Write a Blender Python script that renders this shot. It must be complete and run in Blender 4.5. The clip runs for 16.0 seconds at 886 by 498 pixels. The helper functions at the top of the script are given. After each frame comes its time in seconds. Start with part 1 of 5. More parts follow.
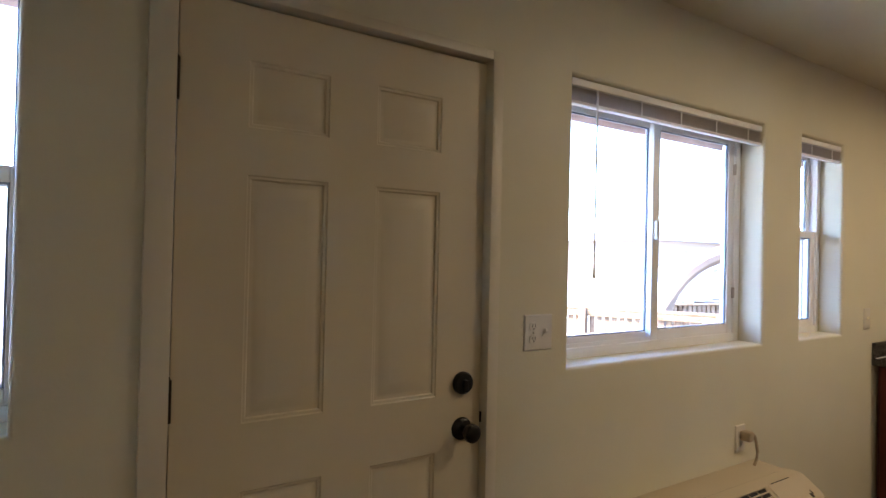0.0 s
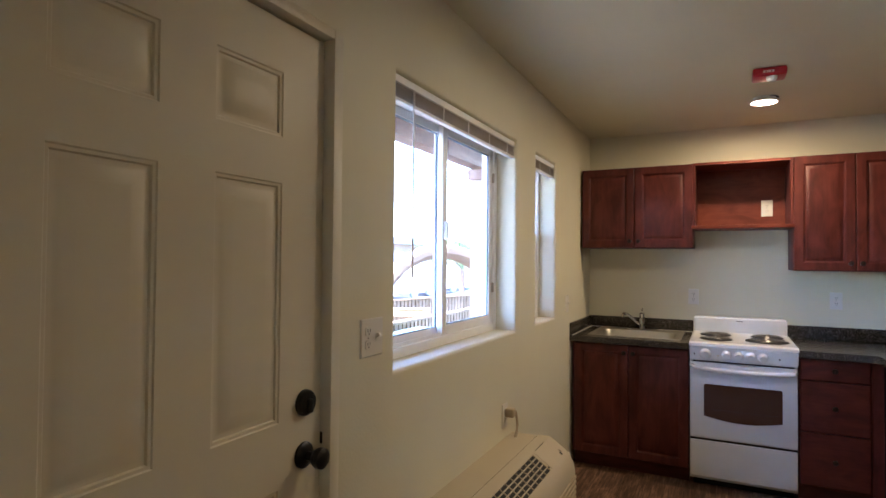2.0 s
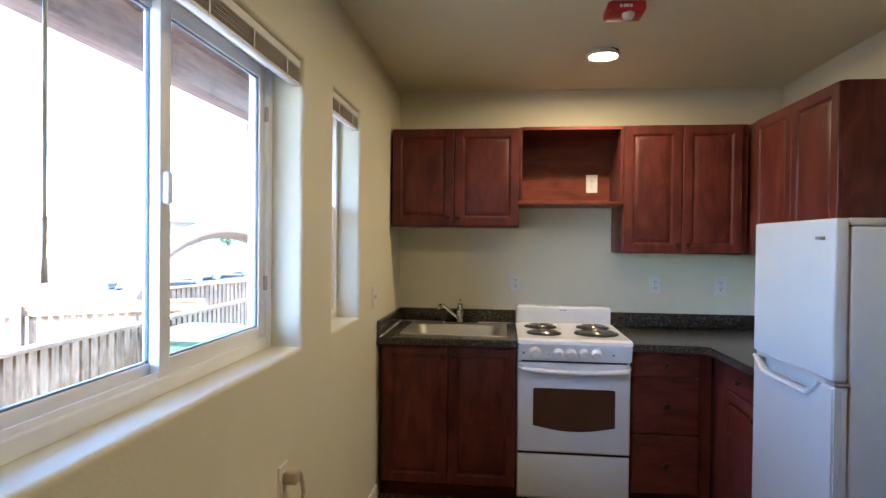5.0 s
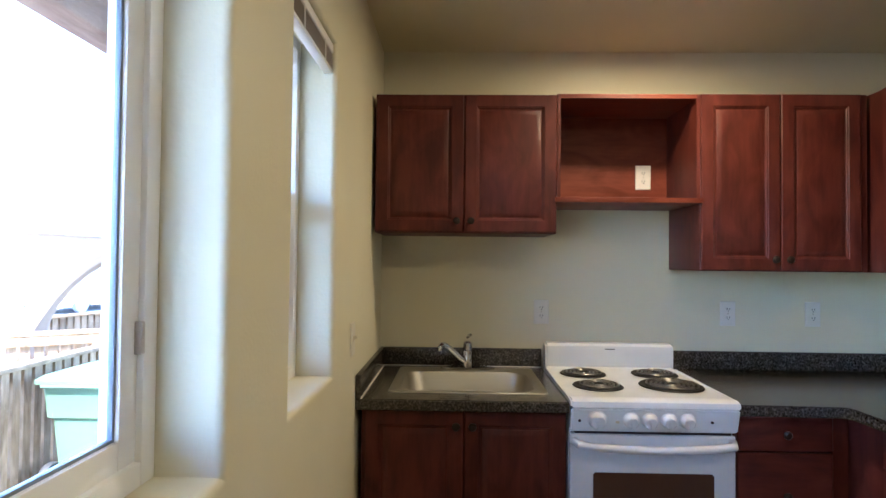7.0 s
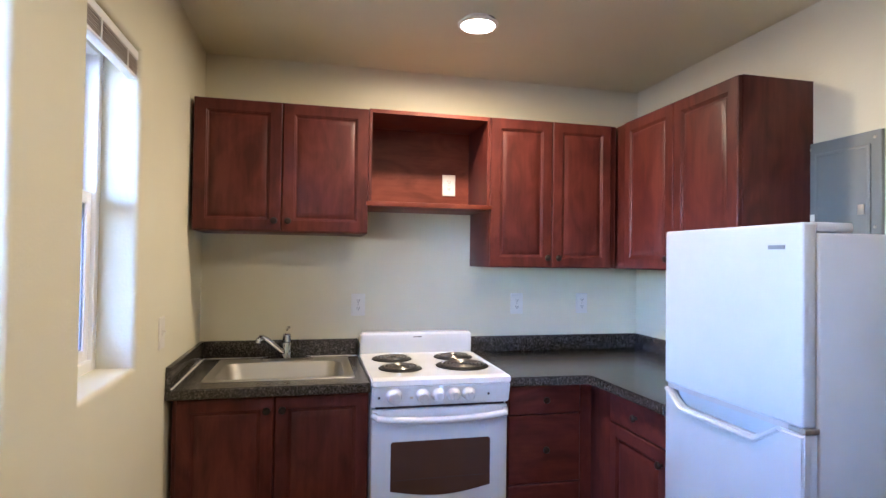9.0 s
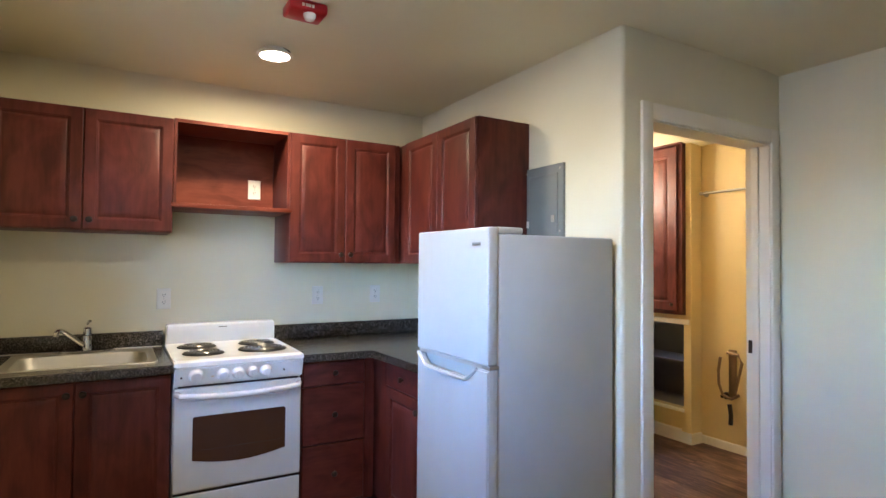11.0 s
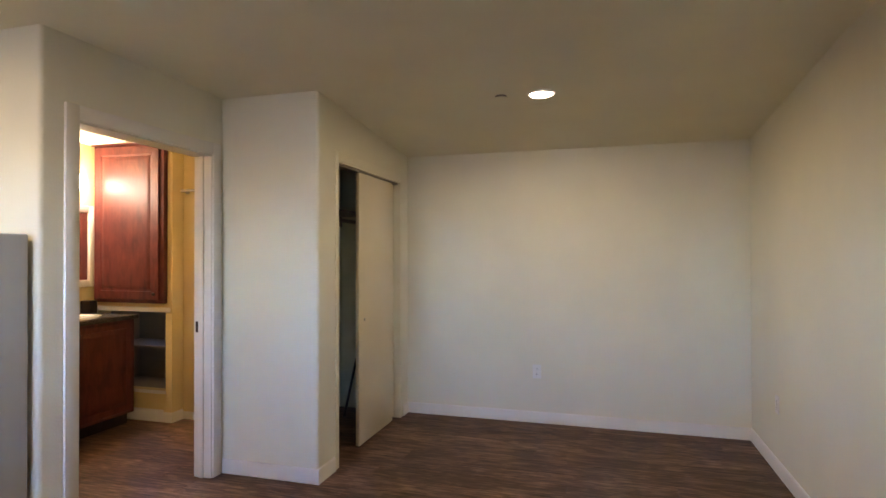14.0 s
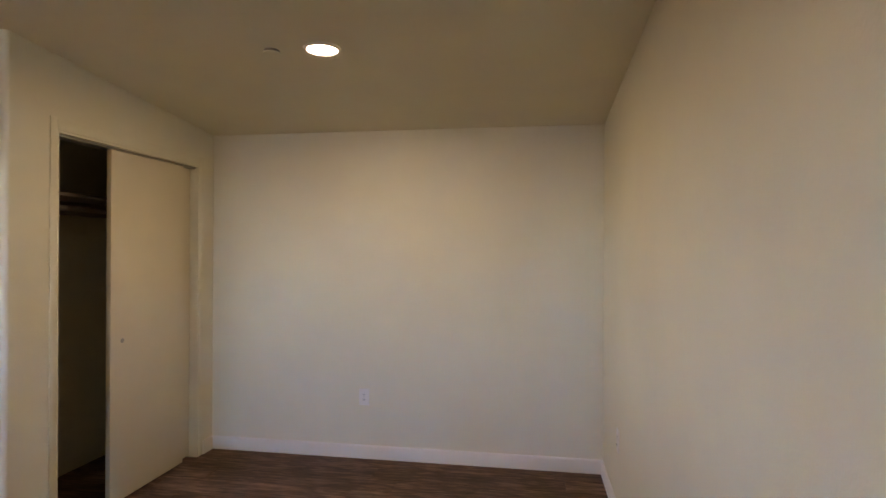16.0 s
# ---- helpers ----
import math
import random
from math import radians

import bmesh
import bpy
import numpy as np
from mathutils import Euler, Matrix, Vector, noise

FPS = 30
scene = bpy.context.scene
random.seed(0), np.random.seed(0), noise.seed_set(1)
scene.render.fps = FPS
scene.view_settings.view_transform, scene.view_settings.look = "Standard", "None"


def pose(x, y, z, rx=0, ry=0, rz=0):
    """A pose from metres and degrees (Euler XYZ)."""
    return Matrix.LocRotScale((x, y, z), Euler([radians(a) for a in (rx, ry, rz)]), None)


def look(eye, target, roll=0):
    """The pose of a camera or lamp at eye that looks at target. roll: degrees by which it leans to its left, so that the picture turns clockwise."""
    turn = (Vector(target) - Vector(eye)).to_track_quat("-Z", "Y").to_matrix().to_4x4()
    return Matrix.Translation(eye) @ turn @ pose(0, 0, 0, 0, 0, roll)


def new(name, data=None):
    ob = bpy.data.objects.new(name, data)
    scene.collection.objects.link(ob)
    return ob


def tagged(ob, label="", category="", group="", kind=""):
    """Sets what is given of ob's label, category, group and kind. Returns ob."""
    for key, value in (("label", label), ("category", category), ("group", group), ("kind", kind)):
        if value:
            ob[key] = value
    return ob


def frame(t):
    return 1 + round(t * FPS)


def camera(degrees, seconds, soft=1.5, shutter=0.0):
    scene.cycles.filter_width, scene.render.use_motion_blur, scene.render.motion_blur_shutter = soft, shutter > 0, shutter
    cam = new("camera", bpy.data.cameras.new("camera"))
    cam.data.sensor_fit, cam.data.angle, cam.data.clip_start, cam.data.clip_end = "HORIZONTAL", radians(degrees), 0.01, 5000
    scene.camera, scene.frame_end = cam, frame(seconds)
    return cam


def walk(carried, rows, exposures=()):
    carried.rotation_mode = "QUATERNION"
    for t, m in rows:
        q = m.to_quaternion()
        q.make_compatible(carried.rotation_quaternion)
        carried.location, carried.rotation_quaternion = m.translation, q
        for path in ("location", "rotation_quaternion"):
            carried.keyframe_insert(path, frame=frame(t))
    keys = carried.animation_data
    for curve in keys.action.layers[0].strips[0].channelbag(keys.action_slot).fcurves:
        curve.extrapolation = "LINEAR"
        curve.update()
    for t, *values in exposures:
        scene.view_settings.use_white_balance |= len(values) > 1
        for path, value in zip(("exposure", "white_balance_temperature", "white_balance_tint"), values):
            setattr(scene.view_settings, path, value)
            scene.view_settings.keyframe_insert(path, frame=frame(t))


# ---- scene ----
cam = camera(77.07, 16.0)
PATH = [
    (0, (-1.030, -1.365, 1.444), (0.035, 0.329, 1.463), 1.3),
    (0.5, (-1.048, -1.284, 1.421), (0.211, 0.270, 1.442), 1.0),
    (1, (-1.043, -1.161, 1.425), (0.400, 0.224, 1.437), 0.8),
    (1.5, (-1.136, -1.024, 1.431), (0.498, 0.129, 1.452), 0.9),
    (2, (-1.234, -0.960, 1.436), (0.555, -0.066, 1.476), 0.5),
    (2.5, (-1.261, -0.961, 1.439), (0.614, -0.265, 1.471), 0.3),
    (3, (-1.249, -0.987, 1.432), (0.680, -0.458, 1.458), 0.3),
    (3.5, (-1.168, -0.956, 1.414), (0.793, -0.562, 1.442), 0.2),
    (4, (-0.939, -0.883, 1.405), (1.037, -0.574, 1.425), 0.4),
    (4.2, (-0.828, -0.869, 1.422), (1.151, -0.581, 1.426), 0.4),
    (6.3, (0.430, -0.361, 1.447), (2.426, -0.228, 1.464), 0.9),
    (6.5, (0.507, -0.354, 1.438), (2.503, -0.225, 1.469), 0.8),
    (7, (0.672, -0.362, 1.416), (2.671, -0.315, 1.460), 0.6),
    (7.5, (0.712, -0.414, 1.407), (2.708, -0.510, 1.462), 0.6),
    (8, (0.665, -0.453, 1.415), (2.649, -0.706, 1.466), 0.5),
    (8.5, (0.554, -0.494, 1.427), (2.516, -0.879, 1.471), 0.7),
    (10.8, (-0.110, -0.569, 1.392), (1.678, -1.465, 1.437), 0.5),
    (11, (-0.140, -0.542, 1.392), (1.585, -1.553, 1.443), 0.5),
    (11.5, (-0.291, -0.510, 1.393), (1.253, -1.780, 1.439), 0.3),
    (12, (-0.447, -0.543, 1.389), (0.916, -2.005, 1.427), 0.0),
    (12.5, (-0.570, -0.547, 1.401), (0.617, -2.156, 1.429), 0.0),
    (13, (-0.666, -0.532, 1.399), (0.323, -2.270, 1.431), 0.1),
    (13.5, (-0.734, -0.497, 1.426), (0.024, -2.348, 1.445), -0.0),
    (14, (-0.858, -0.558, 1.417), (-0.301, -2.479, 1.433), -0.1),
    (14.5, (-1.072, -0.743, 1.473), (-0.648, -2.698, 1.470), -0.2),
    (15, (-1.216, -0.950, 1.448), (-0.866, -2.919, 1.454), -0.2),
    (15.5, (-1.438, -1.181, 1.445), (-1.100, -3.153, 1.458), -0.1),
    (16, (-1.463, -1.513, 1.462), (-1.147, -3.488, 1.462), 0.3),
]
EXPOSURES = [(0, 4.46, 5790, 24), (1.5, 4.56, 5680, 25), (2.5, 4.71, 5520, 20), (4, 4.76, 5600, 18), (6.5, 4.68, 5590, 15), (7.5, 4.80, 5270, 16),
             (8.5, 5.36, 5120, 24), (11, 5.33, 5380, 16), (12.5, 5.26, 5500, 17), (14, 5.21, 5880, 24), (16, 5.04, 6260, 28)]
walk(cam, [(t, look(eye, target, roll)) for t, eye, target, roll in PATH], EXPOSURES)

# ---- world, sun and lamps ----
SUN_EL, SUN_AZ = 50.0, -82.0          # degrees; azimuth clockwise from +y
world = bpy.data.worlds.new("daylight")
scene.world = world
world.use_nodes = True
wn = world.node_tree.nodes
sky = wn.new("ShaderNodeTexSky")
sky.sky_type = "NISHITA"
sky.sun_disc = False
sky.air_density, sky.dust_density, sky.ozone_density = 0.9, 0.6, 6.0
sky.sun_elevation = radians(SUN_EL)
sky.sun_rotation = radians(SUN_AZ)
wn["Background"].inputs["Strength"].default_value = 0.15
world.node_tree.links.new(sky.outputs[0], wn["Background"].inputs["Color"])

sun = bpy.data.lights.new("sun", "SUN")
sun.energy, sun.angle, sun.color = 1.8, radians(1.0), (1.0, 0.91, 0.78)
sun_dir = Vector((math.sin(radians(SUN_AZ)) * math.cos(radians(SUN_EL)), math.cos(radians(SUN_AZ)) * math.cos(radians(SUN_EL)), math.sin(radians(SUN_EL))))
new("sun", sun).matrix_world = look(sun_dir * 30, (0, 0, 0))

LAMP_KITCHEN, LAMP_MIDDLE, LAMP_BEDROOM = (2.638, -1.196), (1.11, -1.19), (-0.492, -3.985)
CEIL, FOLD = 2.438, -3.50


def ceiling_at(y):
    """Height of the ceiling, which slopes down south of the fold."""
    return CEIL - 0.089 * max(0.0, FOLD - y)



def disc_lamp(x, y, z, watts, colour=(1.0, 0.74, 0.36), size=0.13):
    lamp = bpy.data.lights.new("downlight", "AREA")
    lamp.shape, lamp.size, lamp.energy, lamp.color = "DISK", size, watts, colour
    ob = new("downlight", lamp)
    ob.matrix_world = pose(x, y, z)
    return ob


disc_lamp(*LAMP_KITCHEN, CEIL - 0.036, 0.62)
disc_lamp(*LAMP_MIDDLE, CEIL - 0.014, 0.32)
disc_lamp(*LAMP_BEDROOM, ceiling_at(LAMP_BEDROOM[1]) - 0.018, 0.28)

# ---- materials ----


def material(name, colour, rough=0.5, metal=0.0, spec=None):
    m = bpy.data.materials.new(name)
    m.use_nodes = True
    b = m.node_tree.nodes["Principled BSDF"]
    b.inputs["Base Color"].default_value = (*colour, 1)
    b.inputs["Roughness"].default_value = rough
    b.inputs["Metallic"].default_value = metal
    if spec is not None:
        b.inputs["Specular IOR Level"].default_value = spec
    return m


def node(m, kind, **inputs):
    n = m.node_tree.nodes.new(kind)
    for key, value in inputs.items():
        n.inputs[key.replace("_", " ")].default_value = value
    return n


def wire(m, a, out, b, into):
    m.node_tree.links.new(a.outputs[out], b.inputs[into])


def coords(m, scale=(1, 1, 1), turn=(0, 0, 0)):
    g = m.node_tree.nodes.new("ShaderNodeNewGeometry")
    p = m.node_tree.nodes.new("ShaderNodeMapping")
    p.inputs["Scale"].default_value = scale
    p.inputs["Rotation"].default_value = turn
    wire(m, g, "Position", p, "Vector")
    return p


def ramp(m, stops):
    r = m.node_tree.nodes.new("ShaderNodeValToRGB")
    e = r.color_ramp.elements
    while len(e) < len(stops):
        e.new(0.5)
    for el, (pos, col) in zip(e, stops):
        el.position, el.color = pos, (*col, 1)
    return r


def bsdf(m):
    return m.node_tree.nodes["Principled BSDF"]


def bump(m, source, out, strength, distance):
    b = node(m, "ShaderNodeBump", Strength=strength, Distance=distance)
    wire(m, source, out, b, "Height")
    wire(m, b, "Normal", bsdf(m), "Normal")


def painted(name, colour, rough, grain=95.0, relief=0.25):
    """Rolled wall paint: orange-peel relief, faint blotches."""
    m = material(name, colour, rough)
    p = coords(m)
    peel = node(m, "ShaderNodeTexNoise", Scale=grain, Detail=3.0)
    wire(m, p, "Vector", peel, "Vector")
    bump(m, peel, "Fac", relief, 0.003)
    blot = node(m, "ShaderNodeTexNoise", Scale=1.7, Detail=4.0)
    wire(m, p, "Vector", blot, "Vector")
    r = ramp(m, [(0.3, tuple(c * 0.95 for c in colour)), (0.7, tuple(min(1, c * 1.02) for c in colour))])
    wire(m, blot, "Fac", r, "Fac")
    wire(m, r, "Color", bsdf(m), "Base Color")
    return m


def smooth_coat(name, colour, rough, metal=0.0, wear=0.12):
    """Factory finish with slight uneven gloss."""
    m = material(name, colour, rough, metal)
    p = coords(m)
    n = node(m, "ShaderNodeTexNoise", Scale=9.0, Detail=5.0)
    wire(m, p, "Vector", n, "Vector")
    r = node(m, "ShaderNodeMapRange")
    r.inputs["To Min"].default_value = max(0.02, rough - wear / 2)
    r.inputs["To Max"].default_value = rough + wear / 2
    wire(m, n, "Fac", r, "Value")
    wire(m, r, "Result", bsdf(m), "Roughness")
    c = ramp(m, [(0.3, tuple(x * 0.96 for x in colour)), (0.7, colour)])
    wire(m, n, "Fac", c, "Fac")
    wire(m, c, "Color", bsdf(m), "Base Color")
    return m


def wood(name, dark, mid, light, along, rough=0.35, fine=60.0, streak=0.5, sheen=0.3, spread=0.12, stretch=0.09):
    """Grained wood. along: the axis of the grain (0, 1 or 2); streak: fine grain against broad blotches; spread: tone from piece to piece."""
    m = material(name, mid, rough, spec=sheen)
    sc = [1.0, 1.0, 1.0]
    sc[along] = stretch
    p = coords(m, tuple(sc))
    info = m.node_tree.nodes.new("ShaderNodeObjectInfo")
    shift = m.node_tree.nodes.new("ShaderNodeVectorMath")
    shift.operation = "ADD"
    mul = m.node_tree.nodes.new("ShaderNodeMath")
    mul.operation = "MULTIPLY"
    mul.inputs[1].default_value = 17.0
    wire(m, info, "Random", mul, 0)
    wire(m, p, "Vector", shift, 0)
    wire(m, mul, "Value", shift, 1)
    g = node(m, "ShaderNodeTexNoise", Scale=fine, Detail=6.0, Roughness=0.7)
    wire(m, shift, "Vector", g, "Vector")
    sc2 = [1.0, 1.0, 1.0]
    sc2[along] = 0.45
    p2 = coords(m, tuple(sc2))
    w = node(m, "ShaderNodeTexNoise", Scale=9.0, Detail=5.0, Distortion=1.2)
    wire(m, p2, "Vector", w, "Vector")
    mix = node(m, "ShaderNodeMix", Factor=1.0 - streak)
    wire(m, g, "Fac", mix, "A")
    wire(m, w, "Fac", mix, "B")
    r = ramp(m, [(0.36, dark), (0.5, mid), (0.64, light)])
    wire(m, mix, "Result", r, "Fac")
    tone = m.node_tree.nodes.new("ShaderNodeHueSaturation")
    vr = node(m, "ShaderNodeMapRange")
    vr.inputs["To Min"].default_value = 1 - spread
    vr.inputs["To Max"].default_value = 1 + spread
    wire(m, info, "Random", vr, "Value")
    wire(m, vr, "Result", tone, "Value")
    wire(m, r, "Color", tone, "Color")
    wire(m, tone, "Color", bsdf(m), "Base Color")
    rr = node(m, "ShaderNodeMapRange")
    rr.inputs["To Min"].default_value = rough - 0.06
    rr.inputs["To Max"].default_value = rough + 0.10
    wire(m, w, "Fac", rr, "Value")
    wire(m, rr, "Result", bsdf(m), "Roughness")
    bump(m, g, "Fac", 0.12, 0.002)
    return m


def speckled(name):
    """Dark polished stone-look laminate with grey and brown flecks."""
    m = material(name, (0.05, 0.05, 0.05), 0.22)
    p = coords(m)
    a = node(m, "ShaderNodeTexNoise", Scale=170.0, Detail=5.0)
    wire(m, p, "Vector", a, "Vector")
    v = node(m, "ShaderNodeTexVoronoi", Scale=120.0)
    wire(m, p, "Vector", v, "Vector")
    mix = node(m, "ShaderNodeMix", Factor=0.35)
    wire(m, a, "Fac", mix, "A")
    wire(m, v, "Distance", mix, "B")
    r = ramp(m, [(0.34, (0.014, 0.013, 0.012)), (0.46, (0.030, 0.027, 0.024)), (0.56, (0.056, 0.049, 0.042)), (0.70, (0.12, 0.104, 0.086))])
    wire(m, mix, "Result", r, "Fac")
    wire(m, r, "Color", bsdf(m), "Base Color")
    return m


def brushed(name, colour, rough, axis):
    m = material(name, colour, rough, 1.0)
    sc = [220.0, 220.0, 220.0]
    sc[axis] = 4.0
    p = coords(m, tuple(sc))
    n = node(m, "ShaderNodeTexNoise", Scale=1.0, Detail=2.0)
    wire(m, p, "Vector", n, "Vector")
    r = node(m, "ShaderNodeMapRange")
    r.inputs["To Min"].default_value = rough - 0.07
    r.inputs["To Max"].default_value = rough + 0.1
    wire(m, n, "Fac", r, "Value")
    wire(m, r, "Result", bsdf(m), "Roughness")
    return m


WALL = painted("warm_white_wall_paint", (0.70, 0.660, 0.490), 0.55)
CEILING = painted("ceiling_paint", (0.71, 0.650, 0.440), 0.6, 70.0, 0.4)
TRIM = painted("white_trim_paint", (0.71, 0.675, 0.585), 0.38, 40.0, 0.06)
FRAME_WHITE = painted("fresh_white_frame_paint", (0.70, 0.645, 0.50), 0.4, 40.0, 0.06)
DOOR = painted("cream_door_paint", (0.66, 0.585, 0.41), 0.42, 30.0, 0.05)
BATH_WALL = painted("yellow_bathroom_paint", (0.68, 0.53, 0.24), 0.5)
VINYL = smooth_coat("white_window_vinyl", (0.87, 0.87, 0.85), 0.35)
ENAMEL = smooth_coat("white_enamel", (0.64, 0.655, 0.645), 0.18)
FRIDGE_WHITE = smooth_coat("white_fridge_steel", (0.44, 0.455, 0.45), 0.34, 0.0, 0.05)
IVORY = smooth_coat("ivory_plastic", (0.52, 0.44, 0.30), 0.45)
PLATE = smooth_coat("white_plate_plastic", (0.72, 0.70, 0.64), 0.35)
BLACK = smooth_coat("black_iron", (0.006, 0.006, 0.006), 0.32)
bsdf(BLACK).inputs["Specular IOR Level"].default_value = 0.3
ARCH_TAN = painted("tan_arch_paint", (0.21, 0.145, 0.095), 0.7, 50.0, 0.3)
DARK = material("dark_cavity", (0.02, 0.02, 0.02), 0.8)
BRONZE = smooth_coat("dark_bronze", (0.03, 0.022, 0.018), 0.35, 0.6)
BRASSY = smooth_coat("aged_brown_metal", (0.26, 0.18, 0.11), 0.38, 0.7)
CHROME = smooth_coat("chrome", (0.62, 0.62, 0.62), 0.12, 1.0, 0.06)
STEEL = brushed("brushed_steel", (0.40, 0.38, 0.33), 0.44, 1)
COIL = smooth_coat("burnt_coil", (0.13, 0.125, 0.12), 0.30, 0.6)
PAN = smooth_coat("black_drip_pan_enamel", (0.008, 0.008, 0.008), 0.55)
RED_WOOD = ((0.049, 0.0088, 0.0066), (0.080, 0.0160, 0.0110), (0.110, 0.0245, 0.0160))
CHERRY = wood("cherry_laminate", *RED_WOOD, 2, 0.42, 50.0, 0.35, 0.3, 0.08)
CHERRY_X = wood("cherry_laminate_across", *RED_WOOD, 1, 0.36, 50.0, 0.35, 0.3, 0.08)
CHERRY_IN = wood("cherry_cabinet_inside", (0.095, 0.018, 0.009), (0.14, 0.030, 0.015), (0.18, 0.043, 0.022), 1, 0.42, 50.0, 0.35, 0.25, 0.05)
PLANK = wood("brown_vinyl_plank", (0.020, 0.010, 0.006), (0.095, 0.053, 0.033), (0.26, 0.158, 0.104), 0, 0.5, 70.0, 0.66, 0.22, 0.22, 0.075)
STONE = speckled("speckled_dark_countertop")
RED = smooth_coat("red_plastic", (0.42, 0.012, 0.02), 0.35)
GREY_METAL = smooth_coat("grey_panel_paint", (0.16, 0.18, 0.18), 0.45)
OVEN_GLASS = smooth_coat("dark_oven_glass", (0.070, 0.034, 0.022), 0.10)
# Outdoor glare put into the colour of distant glass and car wheels.
GLARE_GREY = smooth_coat("glare_pale_grey", (0.30, 0.32, 0.35), 0.1)
SLAT = smooth_coat("grey_blind_slat", (0.48, 0.43, 0.38), 0.45)
CORD = smooth_coat("tan_cord", (0.42, 0.34, 0.22), 0.5)
# Shade put into the colour: niche boards, closet shelf, gap over the sprinkler.
SHADE_BROWN = smooth_coat("shade_brown", (0.22, 0.18, 0.14), 0.5)
PORCELAIN = smooth_coat("white_porcelain", (0.82, 0.80, 0.75), 0.12)
CEDAR = wood("weathered_cedar", (0.13, 0.08, 0.04), (0.22, 0.145, 0.08), (0.31, 0.215, 0.13), 2, 0.7, 40.0)
CEDAR_X = wood("weathered_cedar_rail", (0.13, 0.08, 0.04), (0.22, 0.145, 0.08), (0.31, 0.215, 0.13), 0, 0.7, 40.0)
BEAM = wood("brown_painted_beam", (0.16, 0.10, 0.08), (0.24, 0.16, 0.13), (0.30, 0.21, 0.17), 0, 0.6, 30.0)
STUCCO = painted("tan_stucco", (0.34, 0.265, 0.20), 0.85, 60.0, 0.6)
CONCRETE = painted("pale_concrete", (0.20, 0.178, 0.145), 0.85, 40.0, 0.4)
GREEN = smooth_coat("green_bin_plastic", (0.075, 0.135, 0.085), 0.45)
TYRE = smooth_coat("black_rubber", (0.02, 0.02, 0.02), 0.7)
LEAF = smooth_coat("leaf_green", (0.10, 0.16, 0.06), 0.6)
BARK = wood("bark", (0.05, 0.035, 0.025), (0.10, 0.07, 0.05), (0.15, 0.11, 0.08), 2, 0.8)
ASPHALT = painted("asphalt", (0.22, 0.21, 0.20), 0.9, 30.0, 0.4)
ROOFING = painted("grey_roofing", (0.42, 0.41, 0.40), 0.8)
CAR_BLUE = smooth_coat("blue_car_paint", (0.25, 0.30, 0.38), 0.25)
CAR_SILVER = smooth_coat("silver_car_paint", (0.4, 0.41, 0.42), 0.25)
GLASS = bpy.data.materials.new("clear_glass")
GLASS.use_nodes = True
gb = GLASS.node_tree.nodes["Principled BSDF"]
gb.inputs["Base Color"].default_value = (0.97, 0.985, 0.975, 1)
gb.inputs["Roughness"].default_value = 0.0
gb.inputs["IOR"].default_value = 1.05
gb.inputs["Transmission Weight"].default_value = 1.0
SCREEN = material("grey_insect_screen", (0.55, 0.56, 0.57), 0.8)
bsdf(SCREEN).inputs["Alpha"].default_value = 0.25
GASKET = smooth_coat("blue_grey_glazing_gasket", (0.20, 0.25, 0.31), 0.4)
MIRROR = material("mirror", (0.85, 0.86, 0.86), 0.02, 1.0)
LENS = bpy.data.materials.new("lit_lamp_lens")
LENS.use_nodes = True
lb = LENS.node_tree.nodes["Principled BSDF"]
lb.inputs["Base Color"].default_value = (0.9, 0.88, 0.8, 1)
lb.inputs["Emission Color"].default_value = (1.0, 0.86, 0.62, 1)
lb.inputs["Emission Strength"].default_value = 3.0

# ---- building helpers ----


def finish(ob, bm, mat, flat=False):
    bmesh.ops.recalc_face_normals(bm, faces=bm.faces)
    bm.to_mesh(ob.data)
    bm.free()
    ob.data.materials.append(mat)
    if not flat:
        ob.data.shade_smooth()
        ob.data.set_sharp_from_angle(angle=radians(35))
    return ob


def part(name, bm, mat, parent=None, label=""):
    """One mesh object under a thing or under a part."""
    ob = new(name, bpy.data.meshes.new(name))
    finish(ob, bm, mat)
    if parent is not None:
        ob.parent = parent
        at = parent
        shift = Vector((0, 0, 0))
        while at is not None:
            shift += at.location
            at = at.parent
        ob.data.transform(Matrix.Translation(-shift))
    if label:
        tagged(ob, label)
    return ob


def thing(name, at, label, category, group="", kind=""):
    ob = new(name)
    ob.location = at
    ob.empty_display_size = 0.1
    return tagged(ob, label, category, group, kind)


def solid(name, bm, mat, label, category, group="", kind=""):
    ob = new(name, bpy.data.meshes.new(name))
    finish(ob, bm, mat)
    return tagged(ob, label, category, group, kind)


def box(bm, x0, y0, z0, x1, y1, z1, bevel=0.0, seg=2):
    x0, x1, y0, y1, z0, z1 = min(x0, x1), max(x0, x1), min(y0, y1), max(y0, y1), min(z0, z1), max(z0, z1)
    m = Matrix.LocRotScale(((x0 + x1) / 2, (y0 + y1) / 2, (z0 + z1) / 2), None, (x1 - x0, y1 - y0, z1 - z0))
    v = bmesh.ops.create_cube(bm, size=1.0, matrix=m)["verts"]
    if bevel:
        e = list({e for a in v for e in a.link_edges})
        bmesh.ops.bevel(bm, geom=e, offset=bevel, segments=seg, affect="EDGES", profile=0.5)
    return bm


def boxed(*a, **k):
    return box(bmesh.new(), *a, **k)


def rod(bm, a, b, r, r2=None, seg=14):
    a, b = Vector(a), Vector(b)
    d = b - a
    m = Matrix.Translation((a + b) / 2) @ d.to_track_quat("Z", "Y").to_matrix().to_4x4()
    bmesh.ops.create_cone(bm, cap_ends=True, segments=seg, radius1=r, radius2=r if r2 is None else r2, depth=d.length, matrix=m)
    return bm


